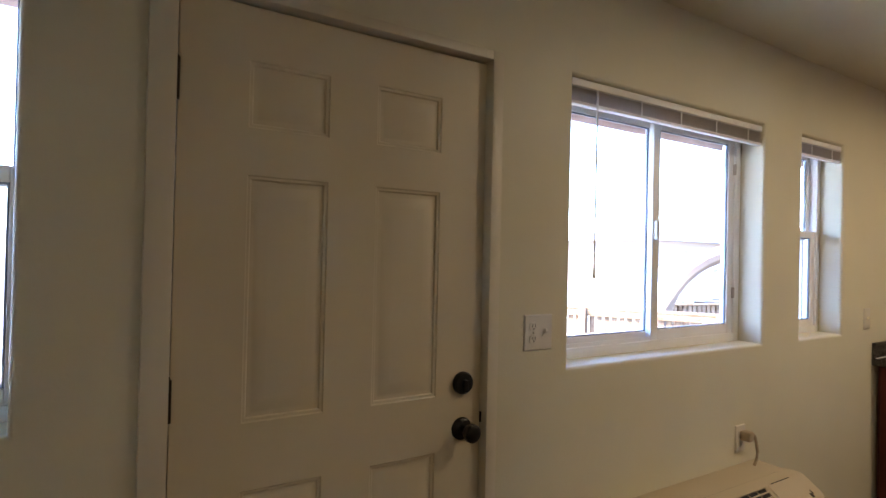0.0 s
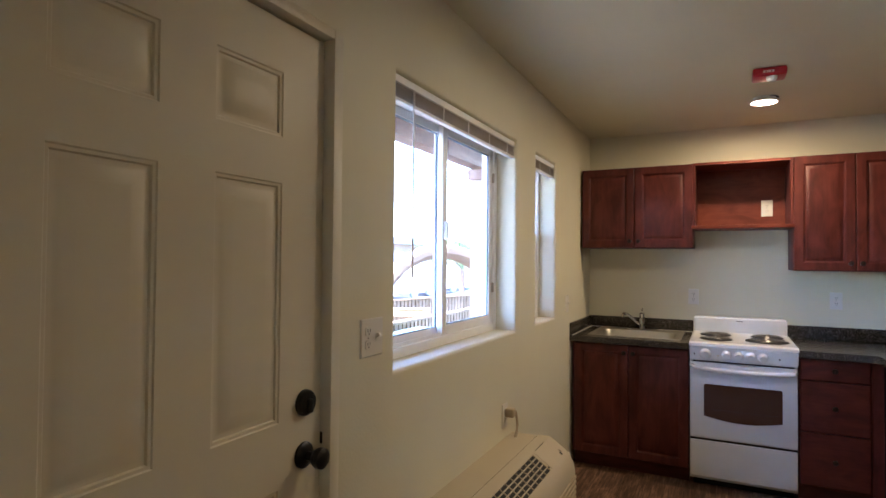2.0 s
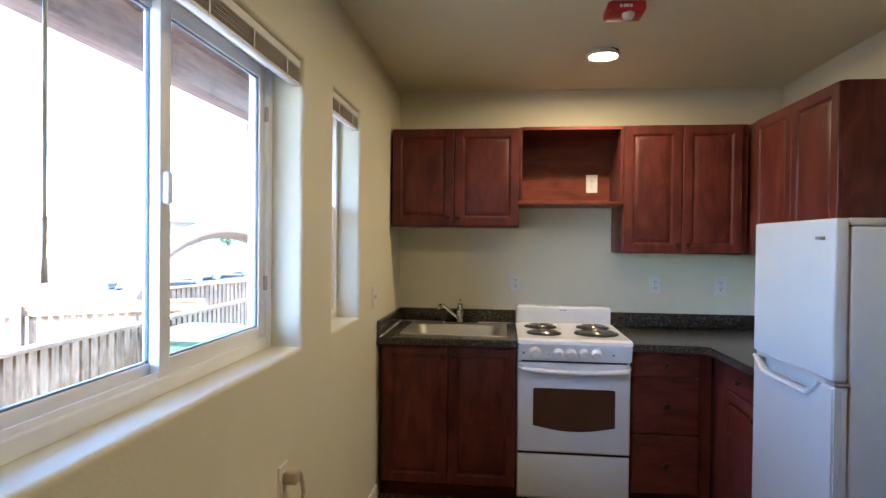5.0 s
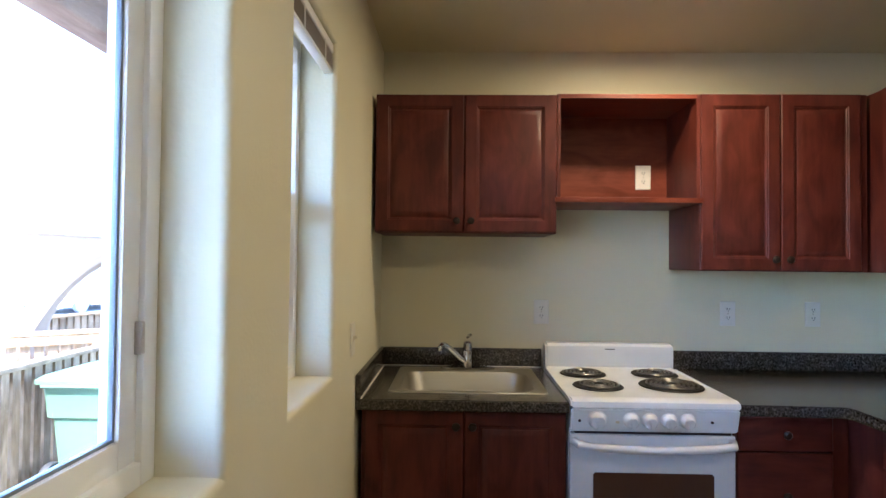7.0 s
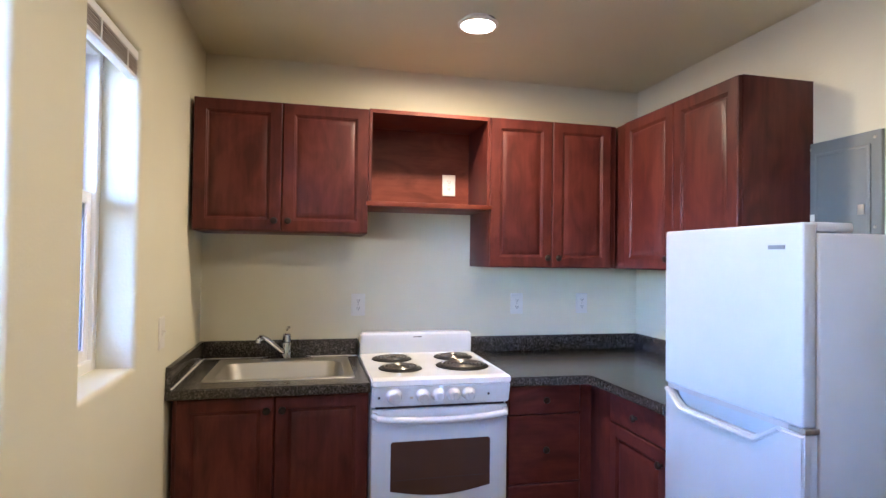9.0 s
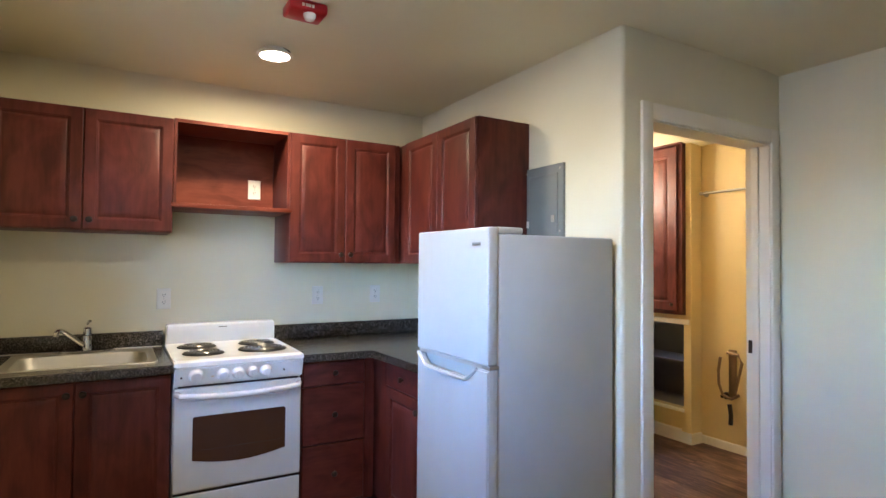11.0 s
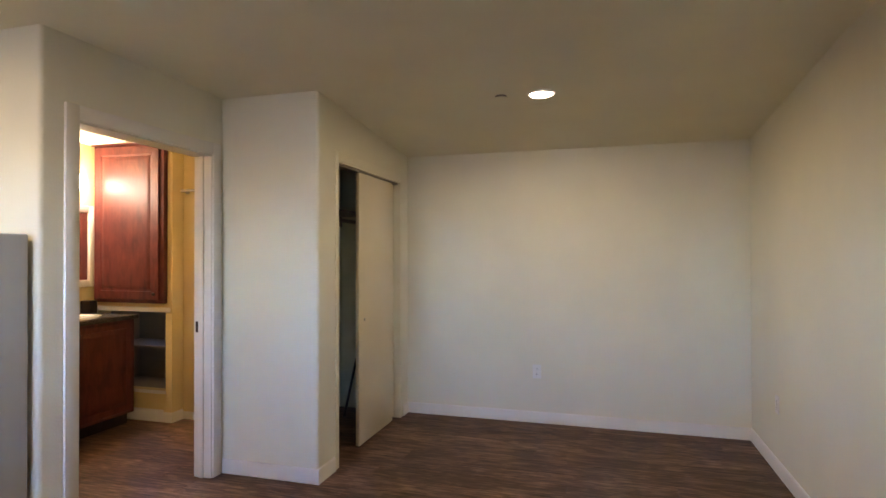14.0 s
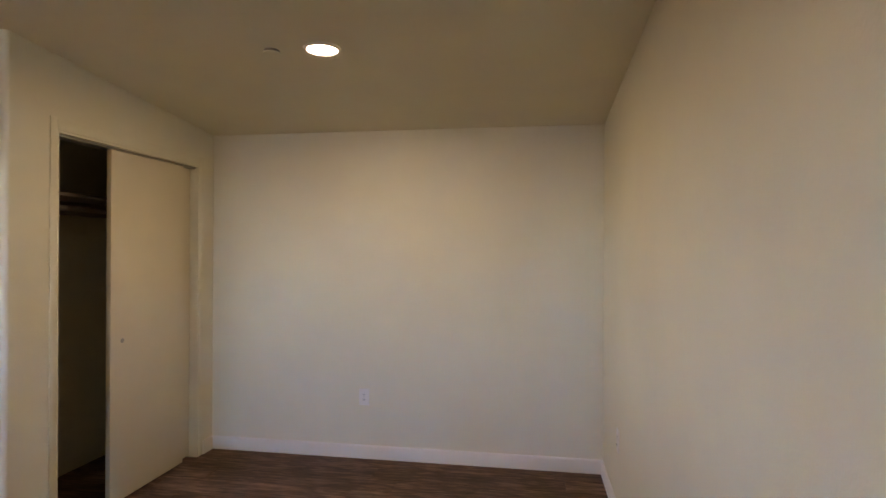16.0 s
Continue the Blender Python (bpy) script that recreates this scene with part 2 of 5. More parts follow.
def tube(bm, pts, r, seg=10, flat=1.0):
    """A round bar through points. flat: squash across the second axis."""
    rings = []
    pts = [Vector(p) for p in pts]
    up = Vector((0.13, 0.21, 0.97)).normalized()
    for i, p in enumerate(pts):
        d = (pts[min(i + 1, len(pts) - 1)] - pts[max(i - 1, 0)]).normalized()
        s = d.cross(up).normalized()
        u = s.cross(d)
        rings.append([bm.verts.new(p + r * (math.cos(a) * s + flat * math.sin(a) * u)) for a in (2 * math.pi * k / seg for k in range(seg))])
    for a, b in zip(rings, rings[1:]):
        for k in range(seg):
            bm.faces.new((a[k], a[(k + 1) % seg], b[(k + 1) % seg], b[k]))
    bm.faces.new(rings[0][::-1])
    bm.faces.new(rings[-1])
    return bm


def lathe(bm, profile, m, seg=24):
    """profile: (radius, height) pairs, turned round z, then placed by m."""
    rings = []
    for r, h in profile:
        rings.append([bm.verts.new(m @ Vector((r * math.cos(a), r * math.sin(a), h))) for a in (2 * math.pi * k / seg for k in range(seg))])
    for a, b in zip(rings, rings[1:]):
        for k in range(seg):
            bm.faces.new((a[k], a[(k + 1) % seg], b[(k + 1) % seg], b[k]))
    if profile[0][0] > 1e-6:
        bm.faces.new(rings[0][::-1])
    if profile[-1][0] > 1e-6:
        bm.faces.new(rings[-1])
    bmesh.ops.remove_doubles(bm, verts=bm.verts, dist=1e-6)
    return bm


def prism(bm, outline, a, b, axis):
    """An outline in the two other axes, drawn out from a to b along axis."""
    def place(u, v, w):
        return {0: (w, u, v), 1: (u, w, v), 2: (u, v, w)}[axis]
    p = [bm.verts.new(place(u, v, a)) for u, v in outline]
    q = [bm.verts.new(place(u, v, b)) for u, v in outline]
    n = len(p)
    for i in range(n):
        bm.faces.new((p[i], p[(i + 1) % n], q[(i + 1) % n], q[i]))
    bm.faces.new(p[::-1])
    bm.faces.new(q)
    return bm


def facing(origin, way):
    """Maps (u to the viewer's right, v up, n towards the viewer) for a front that faces way: '-x', '+y', '-y', '+x'."""
    u, n = {"-x": ((0, -1, 0), (-1, 0, 0)), "+y": ((-1, 0, 0), (0, 1, 0)), "-y": ((1, 0, 0), (0, -1, 0)), "+x": ((0, 1, 0), (1, 0, 0))}[way]
    m = Matrix((u, (0, 0, 1), n)).transposed().to_4x4()
    m.translation = origin
    return m


def stepped(bm, m, u0, v0, u1, v1, steps):
    """Nested rectangles: (inset, height) pairs from the back outwards and in; the last is filled."""
    rings = []
    for inset, n in steps:
        rings.append([bm.verts.new(m @ Vector(c)) for c in ((u0 + inset, v0 + inset, n), (u1 - inset, v0 + inset, n), (u1 - inset, v1 - inset, n), (u0 + inset, v1 - inset, n))])
    for a, b in zip(rings, rings[1:]):
        for k in range(4):
            bm.faces.new((a[k], a[(k + 1) % 4], b[(k + 1) % 4], b[k]))
    bm.faces.new(rings[0][::-1])
    bm.faces.new(rings[-1])
    return bm


RAISED = [(0, -0.019), (0, -0.004), (0.004, 0), (0.050, 0), (0.053, -0.003), (0.056, -0.003), (0.060, -0.0075), (0.066, -0.008), (0.070, -0.0055), (0.086, -0.001), (0.089, -0.0005)]
SLAB = [(0, -0.019), (0, -0.004), (0.004, 0)]


def knob(parent, m, u, v, r=0.015):
    bm = bmesh.new()
    lathe(bm, [(0.007, 0), (0.006, 0.010), (r, 0.014), (r, 0.020), (r * 0.7, 0.025), (0.0, 0.027)], m @ Matrix.Translation((u, v, 0)), 16)
    return part("knob", bm, BRONZE, parent, "dark bronze round knob")


def wall_sheet(name, mat, plane, at, thick, u0, u1, z0, z1, holes=(), soft=0.0, label="warm white painted wall", corner=None):
    """A wall of real thickness with openings through it. plane 'x' or 'y'; at: the room face; thick: signed, away from the room."""
    us = sorted({u0, u1, *(h[0] for h in holes), *(h[2] for h in holes)})
    zs = sorted({z0, z1, *(h[1] for h in holes), *(h[3] for h in holes)})

    def empty(i, j):
        if not (0 <= i < len(us) - 1 and 0 <= j < len(zs) - 1):
            return True
        cu, cz = (us[i] + us[i + 1]) / 2, (zs[j] + zs[j + 1]) / 2
        return any(h[0] < cu < h[2] and h[1] < cz < h[3] for h in holes)

    bm = bmesh.new()
    made = {}

    def v(i, j, k):
        if (i, j, k) not in made:
            w = at + (thick if k else 0)
            made[i, j, k] = bm.verts.new((w, us[i], zs[j]) if plane == "x" else (us[i], w, zs[j]))
        return made[i, j, k]

    for i in range(len(us) - 1):
        for j in range(len(zs) - 1):
            if empty(i, j):
                continue
            for k in (0, 1):
                bm.faces.new((v(i, j, k), v(i + 1, j, k), v(i + 1, j + 1, k), v(i, j + 1, k)))
            for di, dj, a, b in ((-1, 0, (i, j), (i, j + 1)), (1, 0, (i + 1, j), (i + 1, j + 1)), (0, -1, (i, j), (i + 1, j)), (0, 1, (i, j + 1), (i + 1, j + 1))):
                if empty(i + di, j + dj):
                    bm.faces.new((v(*a, 0), v(*b, 0), v(*b, 1), v(*a, 1)))
    bmesh.ops.recalc_face_normals(bm, faces=bm.faces)
    if soft:
        rim = []
        for e in bm.edges:
            mid = (e.verts[0].co + e.verts[1].co) / 2
            w, u = (mid.x, mid.y) if plane == "x" else (mid.y, mid.x)
            if abs(w - at) > 1e-5 or not e.is_manifold:
                continue
            a, b = e.link_faces
            if a.normal.dot(b.normal) > 0.5:
                continue
            if any(h[0] - 1e-4 <= u <= h[2] + 1e-4 and h[1] - 1e-4 <= mid.z <= h[3] + 1e-4 for h in holes):
                rim.append(e)
        bmesh.ops.bevel(bm, geom=rim, offset=soft, segments=4, affect="EDGES", profile=0.5)
    if corner is not None:
        edge = []
        for e in bm.edges:
            a, b = e.verts[0].co, e.verts[1].co
            w, u = ((a.x + b.x) / 2, (a.y + b.y) / 2) if plane == "x" else ((a.y + b.y) / 2, (a.x + b.x) / 2)
            if abs(a.z - b.z) > 1e-4 and abs(w - at) < 1e-5 and abs(u - corner) < 1e-5:
                edge.append(e)
        bmesh.ops.bevel(bm, geom=edge, offset=0.020, segments=5, affect="EDGES", profile=0.5)
    return solid(name, bm, mat, label, "wall", kind="structure")

# ---- the large structure ----
KX, PY, BX, BY, CX, FY, WX = 3.37, -2.42, 1.534, -3.637, 0.838, -5.262, -1.925
WIN = (0.340, 1.070, 1.550, 2.066)
NAR = (1.891, 1.070, 2.326, 2.066)
LEFTW = (-1.62, 1.070, -1.165, 2.066)
ENTRY = (-0.92, 0.0, 0.016, 2.066)
wall_sheet("wall_north", WALL, "y", 0.0, 0.20, WX - 0.12, KX + 0.12, 0.0, CEIL, [WIN, NAR, LEFTW, ENTRY], 0.018, "warm white textured wall with windows and entry door")
wall_sheet("wall_east", WALL, "x", KX, 0.12, PY - 0.12, 0.0, 0.0, CEIL, label="pale warm white kitchen wall")
wall_sheet("wall_kitchen_side", WALL, "y", PY, -0.12, BX + 0.12, KX, 0.0, CEIL, label="pale warm white wall behind the fridge")
BATHDOOR = (-3.548, 0.0, -2.592, 2.055)
wall_sheet("wall_bathroom_door", WALL, "x", BX, 0.12, BY - 0.12, PY, 0.0, CEIL, [BATHDOOR], label="warm white wall with the bathroom doorway", corner=PY)
wall_sheet("wall_closet_end", WALL, "y", BY, -0.12, CX + 0.11, BX, 0.0, CEIL, label="warm white wall at the closet end")
CLOSET = (-5.09, 0.0, -3.90, 2.040)
wall_sheet("wall_closet_front", WALL, "x", CX, 0.11, FY, BY, 0.0, CEIL, [CLOSET], label="warm white wall with the closet opening", corner=BY)
wall_sheet("wall_south", WALL, "y", FY, -0.12, WX - 0.12, 3.6, 0.0, CEIL, label="bare warm white bedroom wall")
wall_sheet("wall_west", WALL, "x", WX, -0.12, FY, 0.0, 0.0, CEIL, label="bare warm white side wall")
wall_sheet("wall_closet_back", WALL, "x", 1.50, 0.10, FY, BY - 0.12, 0.0, CEIL, label="closet back wall")
# bathroom
AY, BBY, EX = -4.42, -4.55, 3.45
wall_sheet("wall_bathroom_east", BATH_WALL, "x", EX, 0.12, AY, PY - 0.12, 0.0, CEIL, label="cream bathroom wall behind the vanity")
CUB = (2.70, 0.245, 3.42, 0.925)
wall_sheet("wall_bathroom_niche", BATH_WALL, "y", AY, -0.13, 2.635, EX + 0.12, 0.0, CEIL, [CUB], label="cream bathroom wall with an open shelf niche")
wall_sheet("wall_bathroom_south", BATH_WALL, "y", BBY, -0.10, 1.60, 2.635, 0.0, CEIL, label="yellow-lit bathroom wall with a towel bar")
# Niche boards are brown so the recess carries its shade in colour.
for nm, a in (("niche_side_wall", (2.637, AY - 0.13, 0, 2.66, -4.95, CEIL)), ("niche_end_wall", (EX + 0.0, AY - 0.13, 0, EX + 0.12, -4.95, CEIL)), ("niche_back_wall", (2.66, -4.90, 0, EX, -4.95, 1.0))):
    solid(nm, boxed(*a), CHERRY_IN if "side" in nm else SHADE_BROWN, "plain board closing the shelf niche", "wall", kind="structure")

solid("ceiling", prism(bmesh.new(), [(0.20, CEIL), (FOLD, CEIL), (FY - 0.12, ceiling_at(FY - 0.12)), (FY - 0.12, CEIL + 0.12), (0.20, CEIL + 0.12)], WX - 0.12, 3.75, 0), CEILING, "off-white textured ceiling", "ceiling", kind="structure")


def baseboard(name, x0, y0, x1, y1, nx, ny, h=0.092, t=0.012):
    """From one end to the other along a wall whose room side is (nx, ny)."""
    bm = bmesh.new()
    out = [(0, 0.0), (t, 0.0), (t, h - 0.014), (t * 0.7, h - 0.004), (t * 0.35, h), (0, h)]
    p = [bm.verts.new((x0 + nx * d, y0 + ny * d, z)) for d, z in out]
    q = [bm.verts.new((x1 + nx * d, y1 + ny * d, z)) for d, z in out]
    for i in range(6):
        bm.faces.new((p[i], p[(i + 1) % 6], q[(i + 1) % 6], q[i]))
    bm.faces.new(p[::-1])
    bm.faces.new(q)
    return solid(name, bm, TRIM, "white painted baseboard along the wall", "baseboard", kind="structure")


baseboard("baseboard", WX + 0.012, FY, CX, FY, 0, 1)
baseboard("baseboard", WX, FY, WX, 0.0, 1, 0)
baseboard("baseboard", CX, BY - 0.0, CX, CLOSET[2] + 0.045, -1, 0)
baseboard("baseboard", CX, CLOSET[0] - 0.045, CX, FY + 0.012, -1, 0)
baseboard("baseboard", CX - 0.012, BY, BX - 0.012, BY, 0, 1)
baseboard("baseboard", BX, BATHDOOR[2] + 0.06, BX, PY - 0.0, -1, 0)
baseboard("baseboard", 1.53, 0.0, 2.70, 0.0, 0, -1)
baseboard("baseboard", 0.075, 0.0, 0.42, 0.0, 0, -1)
baseboard("baseboard", WX, 0.0, -0.965, 0.0, 0, -1)
baseboard("baseboard", 1.70, BBY, 2.635, BBY, 0, 1, 0.062)
baseboard("baseboard", 2.623, AY, 2.72, AY, 0, 1, 0.082)
baseboard("baseboard", 2.635, BBY + 0.012, 2.635, AY, -1, 0, 0.082)
baseboard("baseboard", 2.72, AY, 3.40, AY, 0, 1, 0.10)

# ---- entry door, its frame and hardware ----


def casing(name, parent, x0, z0, x1, z1, y0, y1):
    return part(name, boxed(x0, y0, z0, x1, y1, z1, bevel=0.004), TRIM, parent)


door = thing("door_1", (-0.44, 0.05, 0.0), "closed cream six-panel entry door with black hardware", "door", kind="structure")
frame_ob = part("door_frame", box(box(box(bmesh.new(), -0.940, -0.012, 0, -0.882, 0.15, 2.069, 0.004), -0.010, -0.012, 0, 0.030, 0.15, 2.069, 0.004), -0.882, -0.012, 2.040, -0.010, 0.15, 2.069, 0.004), FRAME_WHITE, door, "white painted door frame")
part("weatherstrip", box(box(box(bmesh.new(), -0.882, 0.048, 0, -0.877, 0.066, 2.040), -0.0125, 0.048, 0, -0.010, 0.066, 2.040), -0.877, 0.055, 2.035, -0.016, 0.066, 2.040), DARK, door, "dark weatherstrip in the gap")
bm = bmesh.new()
dm = facing((0, 0.022, 0), "-y")
us, zs = [-0.876, -0.720, -0.515, -0.379, -0.172, -0.0130], [0.012, 0.235, 0.862, 1.026, 1.625, 1.740, 1.903, 2.034]
DEEP = [(0, 0), (0.003, -0.003), (0.009, -0.004), (0.012, -0.0085), (0.019, -0.009), (0.026, -0.0058), (0.052, -0.0008), (0.056, -0.0004)]
for i in range(5):
    for j in range(7):
        if i in (1, 3) and j in (1, 3, 5):
            rings = []
            for inset, n in DEEP:
                rings.append([bm.verts.new(dm @ Vector(c)) for c in ((us[i] + inset, zs[j] + inset, n), (us[i + 1] - inset, zs[j] + inset, n), (us[i + 1] - inset, zs[j + 1] - inset, n), (us[i] + inset, zs[j + 1] - inset, n))])
            for a, b in zip(rings, rings[1:]):
                for k in range(4):
                    bm.faces.new((a[k], a[(k + 1) % 4], b[(k + 1) % 4], b[k]))
            bm.faces.new(rings[-1])
        else:
            bm.faces.new([bm.verts.new(dm @ Vector(c)) for c in ((us[i], zs[j], 0), (us[i + 1], zs[j], 0), (us[i + 1], zs[j + 1], 0), (us[i], zs[j + 1], 0))])
for a in ((-0.876, 0.012, -0.0130, 0.012), (-0.876, 2.034, -0.0130, 2.034), (-0.876, 0.012, -0.876, 2.034), (-0.0130, 0.012, -0.0130, 2.034)):
    bm.faces.new([bm.verts.new(c) for c in ((a[0], 0.022, a[1]), (a[2], 0.022, a[3]), (a[2], 0.066, a[3]), (a[0], 0.066, a[1]))])
bm.faces.new([bm.verts.new(c) for c in ((-0.876, 0.066, 0.012), (-0.0130, 0.066, 0.012), (-0.0130, 0.066, 2.034), (-0.876, 0.066, 2.034))])
bmesh.ops.remove_doubles(bm, verts=bm.verts, dist=1e-5)
slab = part("door_slab", bm, DOOR, door)
part("threshold", boxed(-0.88, -0.01, 0.004, -0.012, 0.15, 0.016, bevel=0.003), STEEL, door, "metal threshold")
for z in (0.37, 1.10, 1.828):
    h = bmesh.new()
    rod(h, (-0.880, 0.014, z - 0.048), (-0.880, 0.014, z + 0.048), 0.0065, seg=10)
    rod(h, (-0.880, 0.014, z + 0.048), (-0.880, 0.014, z + 0.056), 0.0045, 0.002, seg=10)
    part("hinge", h, BRONZE, door, "dark metal hinge")
out = facing((0, 0.022, 0), "-y")
bolt = bmesh.new()
lathe(bolt, [(0.034, 0), (0.034, 0.010), (0.030, 0.016), (0.020, 0.018), (0.0, 0.019)], out @ Matrix.Translation((-0.080, 1.059, 0)), 28)
box(bolt, -0.089, -0.006, 1.033, -0.071, 0.010, 1.071, 0.005)
part("deadbolt", bolt, BLACK, door, "black deadbolt thumb turn")
kn = bmesh.new()
lathe(kn, [(0.034, 0), (0.034, 0.006), (0.028, 0.012), (0.012, 0.016), (0.011, 0.034), (0.022, 0.042), (0.0275, 0.054), (0.0265, 0.066), (0.018, 0.073), (0.0, 0.075)], out @ Matrix.Translation((-0.080, 0.922, 0)), 28)
part("door_knob", kn, BLACK, door, "black round door knob")
part("strike_plate", boxed(-0.0129, 0.015, 0.932, -0.0099, 0.0235, 0.964, bevel=0.001), BRONZE, door)

# ---- windows ----


def blind(x0, x1, ztop, wand_x=None, group=""):
    b = thing("window_blind", ((x0 + x1) / 2, 0.03, ztop), "grey-white mini blind fully raised to the window head", "blind", "raised window blinds")
    part("headrail", boxed(x0, 0.012, ztop - 0.026, x1, 0.040, ztop, bevel=0.002), VINYL, b, "white headrail")
    for k in range(11):
        z = ztop - 0.030 - 0.0042 * k
        wob = 0.0015 * math.sin(k * 2.1)
        s = bmesh.new()
        prism(s, [(0.013 + wob, z - 0.0012), (0.026 + wob, z + 0.0012), (0.040 + wob, z - 0.0012), (0.040 + wob, z - 0.0026), (0.026 + wob, z), (0.013 + wob, z - 0.0026)], x0 + 0.004, x1 - 0.004, 0)
        part("slat", s, SLAT, b)
    part("bottom_rail", boxed(x0 + 0.003, 0.012, ztop - 0.088, x1 - 0.003, 0.040, ztop - 0.077, bevel=0.003), VINYL, b)
    n = max(2, round((x1 - x0) / 0.22))
    for k in range(n):
        x = x0 + (x1 - x0) * (k + 0.5) / n
        part("cord_ladder", boxed(x - 0.0035, 0.0095, ztop - 0.084, x + 0.0035, 0.0115, ztop - 0.024), VINYL, b)
    if wand_x:
        w = bmesh.new()
        rod(w, (wand_x, 0.004, ztop - 0.66), (wand_x + 0.004, 0.006, ztop - 0.03), 0.0035, seg=8)
        rod(w, (wand_x, 0.004, ztop - 0.69), (wand_x, 0.004, ztop - 0.655), 0.005, seg=8)
        part("wand", w, VINYL, b, "clear plastic tilt wand")
    return b


def frame_rect(bm, x0, z0, x1, z1, y0, y1, w, bev=0.003):
    box(bm, x0, y0, z0, x0 + w, y1, z1, bev)
    box(bm, x1 - w, y0, z0, x1, y1, z1, bev)
    box(bm, x0 + w, y0, z0, x1 - w, y1, z0 + w, bev)
    box(bm, x0 + w, y0, z1 - w, x1 - w, y1, z1, bev)
    return bm


def pane(parent, x0, z0, x1, z1, y):
    ob = part("pane", boxed(x0, y - 0.002, z0, x1, y + 0.002, z1), GLASS, parent, "clear glass")
    ob.visible_shadow = False
    return ob


def gasket(parent, x0, z0, x1, z1, y):
    """The thin dark seal round a pane, just proud of the glass."""
    return part("gasket", frame_rect(bmesh.new(), x0, z0, x1, z1, y - 0.006, y + 0.004, 0.007, 0.001), GASKET, parent, "thin blue-grey glazing seal")


def insect_screen(parent, x0, z0, x1, z1, y):
    """A taut mesh in a slim frame outside the sash."""
    f = part("screen_frame", frame_rect(bmesh.new(), x0, z0, x1, z1, y - 0.005, y + 0.005, 0.016, 0.001), VINYL, parent, "slim screen frame")
    part("mesh", boxed(x0 + 0.016, y - 0.0006, z0 + 0.016, x1 - 0.016, y + 0.0006, z1 - 0.016), SCREEN, f, "fine grey insect mesh")
    return f


def slider(name, r, label):
    x0, z0, x1, z1 = r
    w = thing(name, ((x0 + x1) / 2, 0.14, z0), label, "window", kind="structure")
    part("window_frame", frame_rect(bmesh.new(), x0, z0, x1, z1, 0.112, 0.182, 0.038), VINYL, w, "white vinyl frame")
    part("track", boxed(x0 + 0.038, 0.126, z0 + 0.038, x1 - 0.038, 0.131, z0 + 0.052), VINYL, w)
    xm = x0 + (x1 - x0) * 0.485
    a = part("sliding_sash", frame_rect(bmesh.new(), x0 + 0.036, z0 + 0.036, xm + 0.045, z1 - 0.036, 0.150, 0.174, 0.036), VINYL, w, "sliding sash")
    pane(a, x0 + 0.072, z0 + 0.072, xm + 0.009, z1 - 0.072, 0.162)
    b = part("inner_sash", frame_rect(bmesh.new(), xm, z0 + 0.036, x1 - 0.036, z1 - 0.036, 0.122, 0.147, 0.044), VINYL, w, "inner sash")
    pane(b, xm + 0.044, z0 + 0.080, x1 - 0.080, z1 - 0.080, 0.135)
    gasket(a, x0 + 0.070, z0 + 0.070, xm + 0.011, z1 - 0.070, 0.162)
    gasket(b, xm + 0.042, z0 + 0.078, x1 - 0.078, z1 - 0.078, 0.135)
    lk = boxed(xm + 0.006, 0.104, z0 + 0.455, xm + 0.030, 0.124, z0 + 0.535, bevel=0.008)
    part("latch", lk, VINYL, w, "white sash latch")
    for z in (z0 + 0.20, z1 - 0.22):
        part("stop", boxed(x1 - 0.047, 0.110, z, x1 - 0.038, 0.124, z + 0.05, bevel=0.002), SLAT, w)
    return w


def hung(name, r, label):
    x0, z0, x1, z1 = r
    w = thing(name, ((x0 + x1) / 2, 0.14, z0), label, "window", kind="structure")
    zm = z0 + (z1 - z0) * 0.52
    part("window_frame", frame_rect(bmesh.new(), x0, z0, x1, z1, 0.112, 0.182, 0.034), VINYL, w, "white vinyl frame")
    a = part("upper_sash", frame_rect(bmesh.new(), x0 + 0.032, zm - 0.02, x1 - 0.032, z1 - 0.032, 0.152, 0.174, 0.03), VINYL, w)
    pane(a, x0 + 0.062, zm + 0.010, x1 - 0.062, z1 - 0.062, 0.163)
    b = part("lower_sash", frame_rect(bmesh.new(), x0 + 0.032, z0 + 0.032, x1 - 0.032, zm + 0.024, 0.124, 0.148, 0.036), VINYL, w)
    pane(b, x0 + 0.068, z0 + 0.068, x1 - 0.068, zm - 0.012, 0.136)
    gasket(a, x0 + 0.060, zm + 0.008, x1 - 0.060, z1 - 0.060, 0.163)
    gasket(b, x0 + 0.066, z0 + 0.066, x1 - 0.066, zm - 0.010, 0.136)
    insect_screen(w, x0 + 0.026, z0 + 0.026, x1 - 0.026, zm, 0.1885)
    part("latch", boxed((x0 + x1) / 2 - 0.03, 0.112, zm + 0.024, (x0 + x1) / 2 + 0.03, 0.140, zm + 0.036, bevel=0.004), VINYL, w)
    return w


slider("window_1", WIN, "white vinyl sliding window in a deep rounded reveal")
hung("window_2", NAR, "narrow white vinyl single-hung window beside the sink")
hung("window_3", (LEFTW[0] - 0.05, LEFTW[1], LEFTW[2] + 0.05, LEFTW[3]), "narrow white vinyl single-hung window beside the entry door")
blind(WIN[0] + 0.004, WIN[2] - 0.004, WIN[3] - 0.004, 0.458)
blind(NAR[0] + 0.004, NAR[2] - 0.004, NAR[3] - 0.004)
blind(LEFTW[0] + 0.004, LEFTW[2] - 0.004, LEFTW[3] - 0.004)

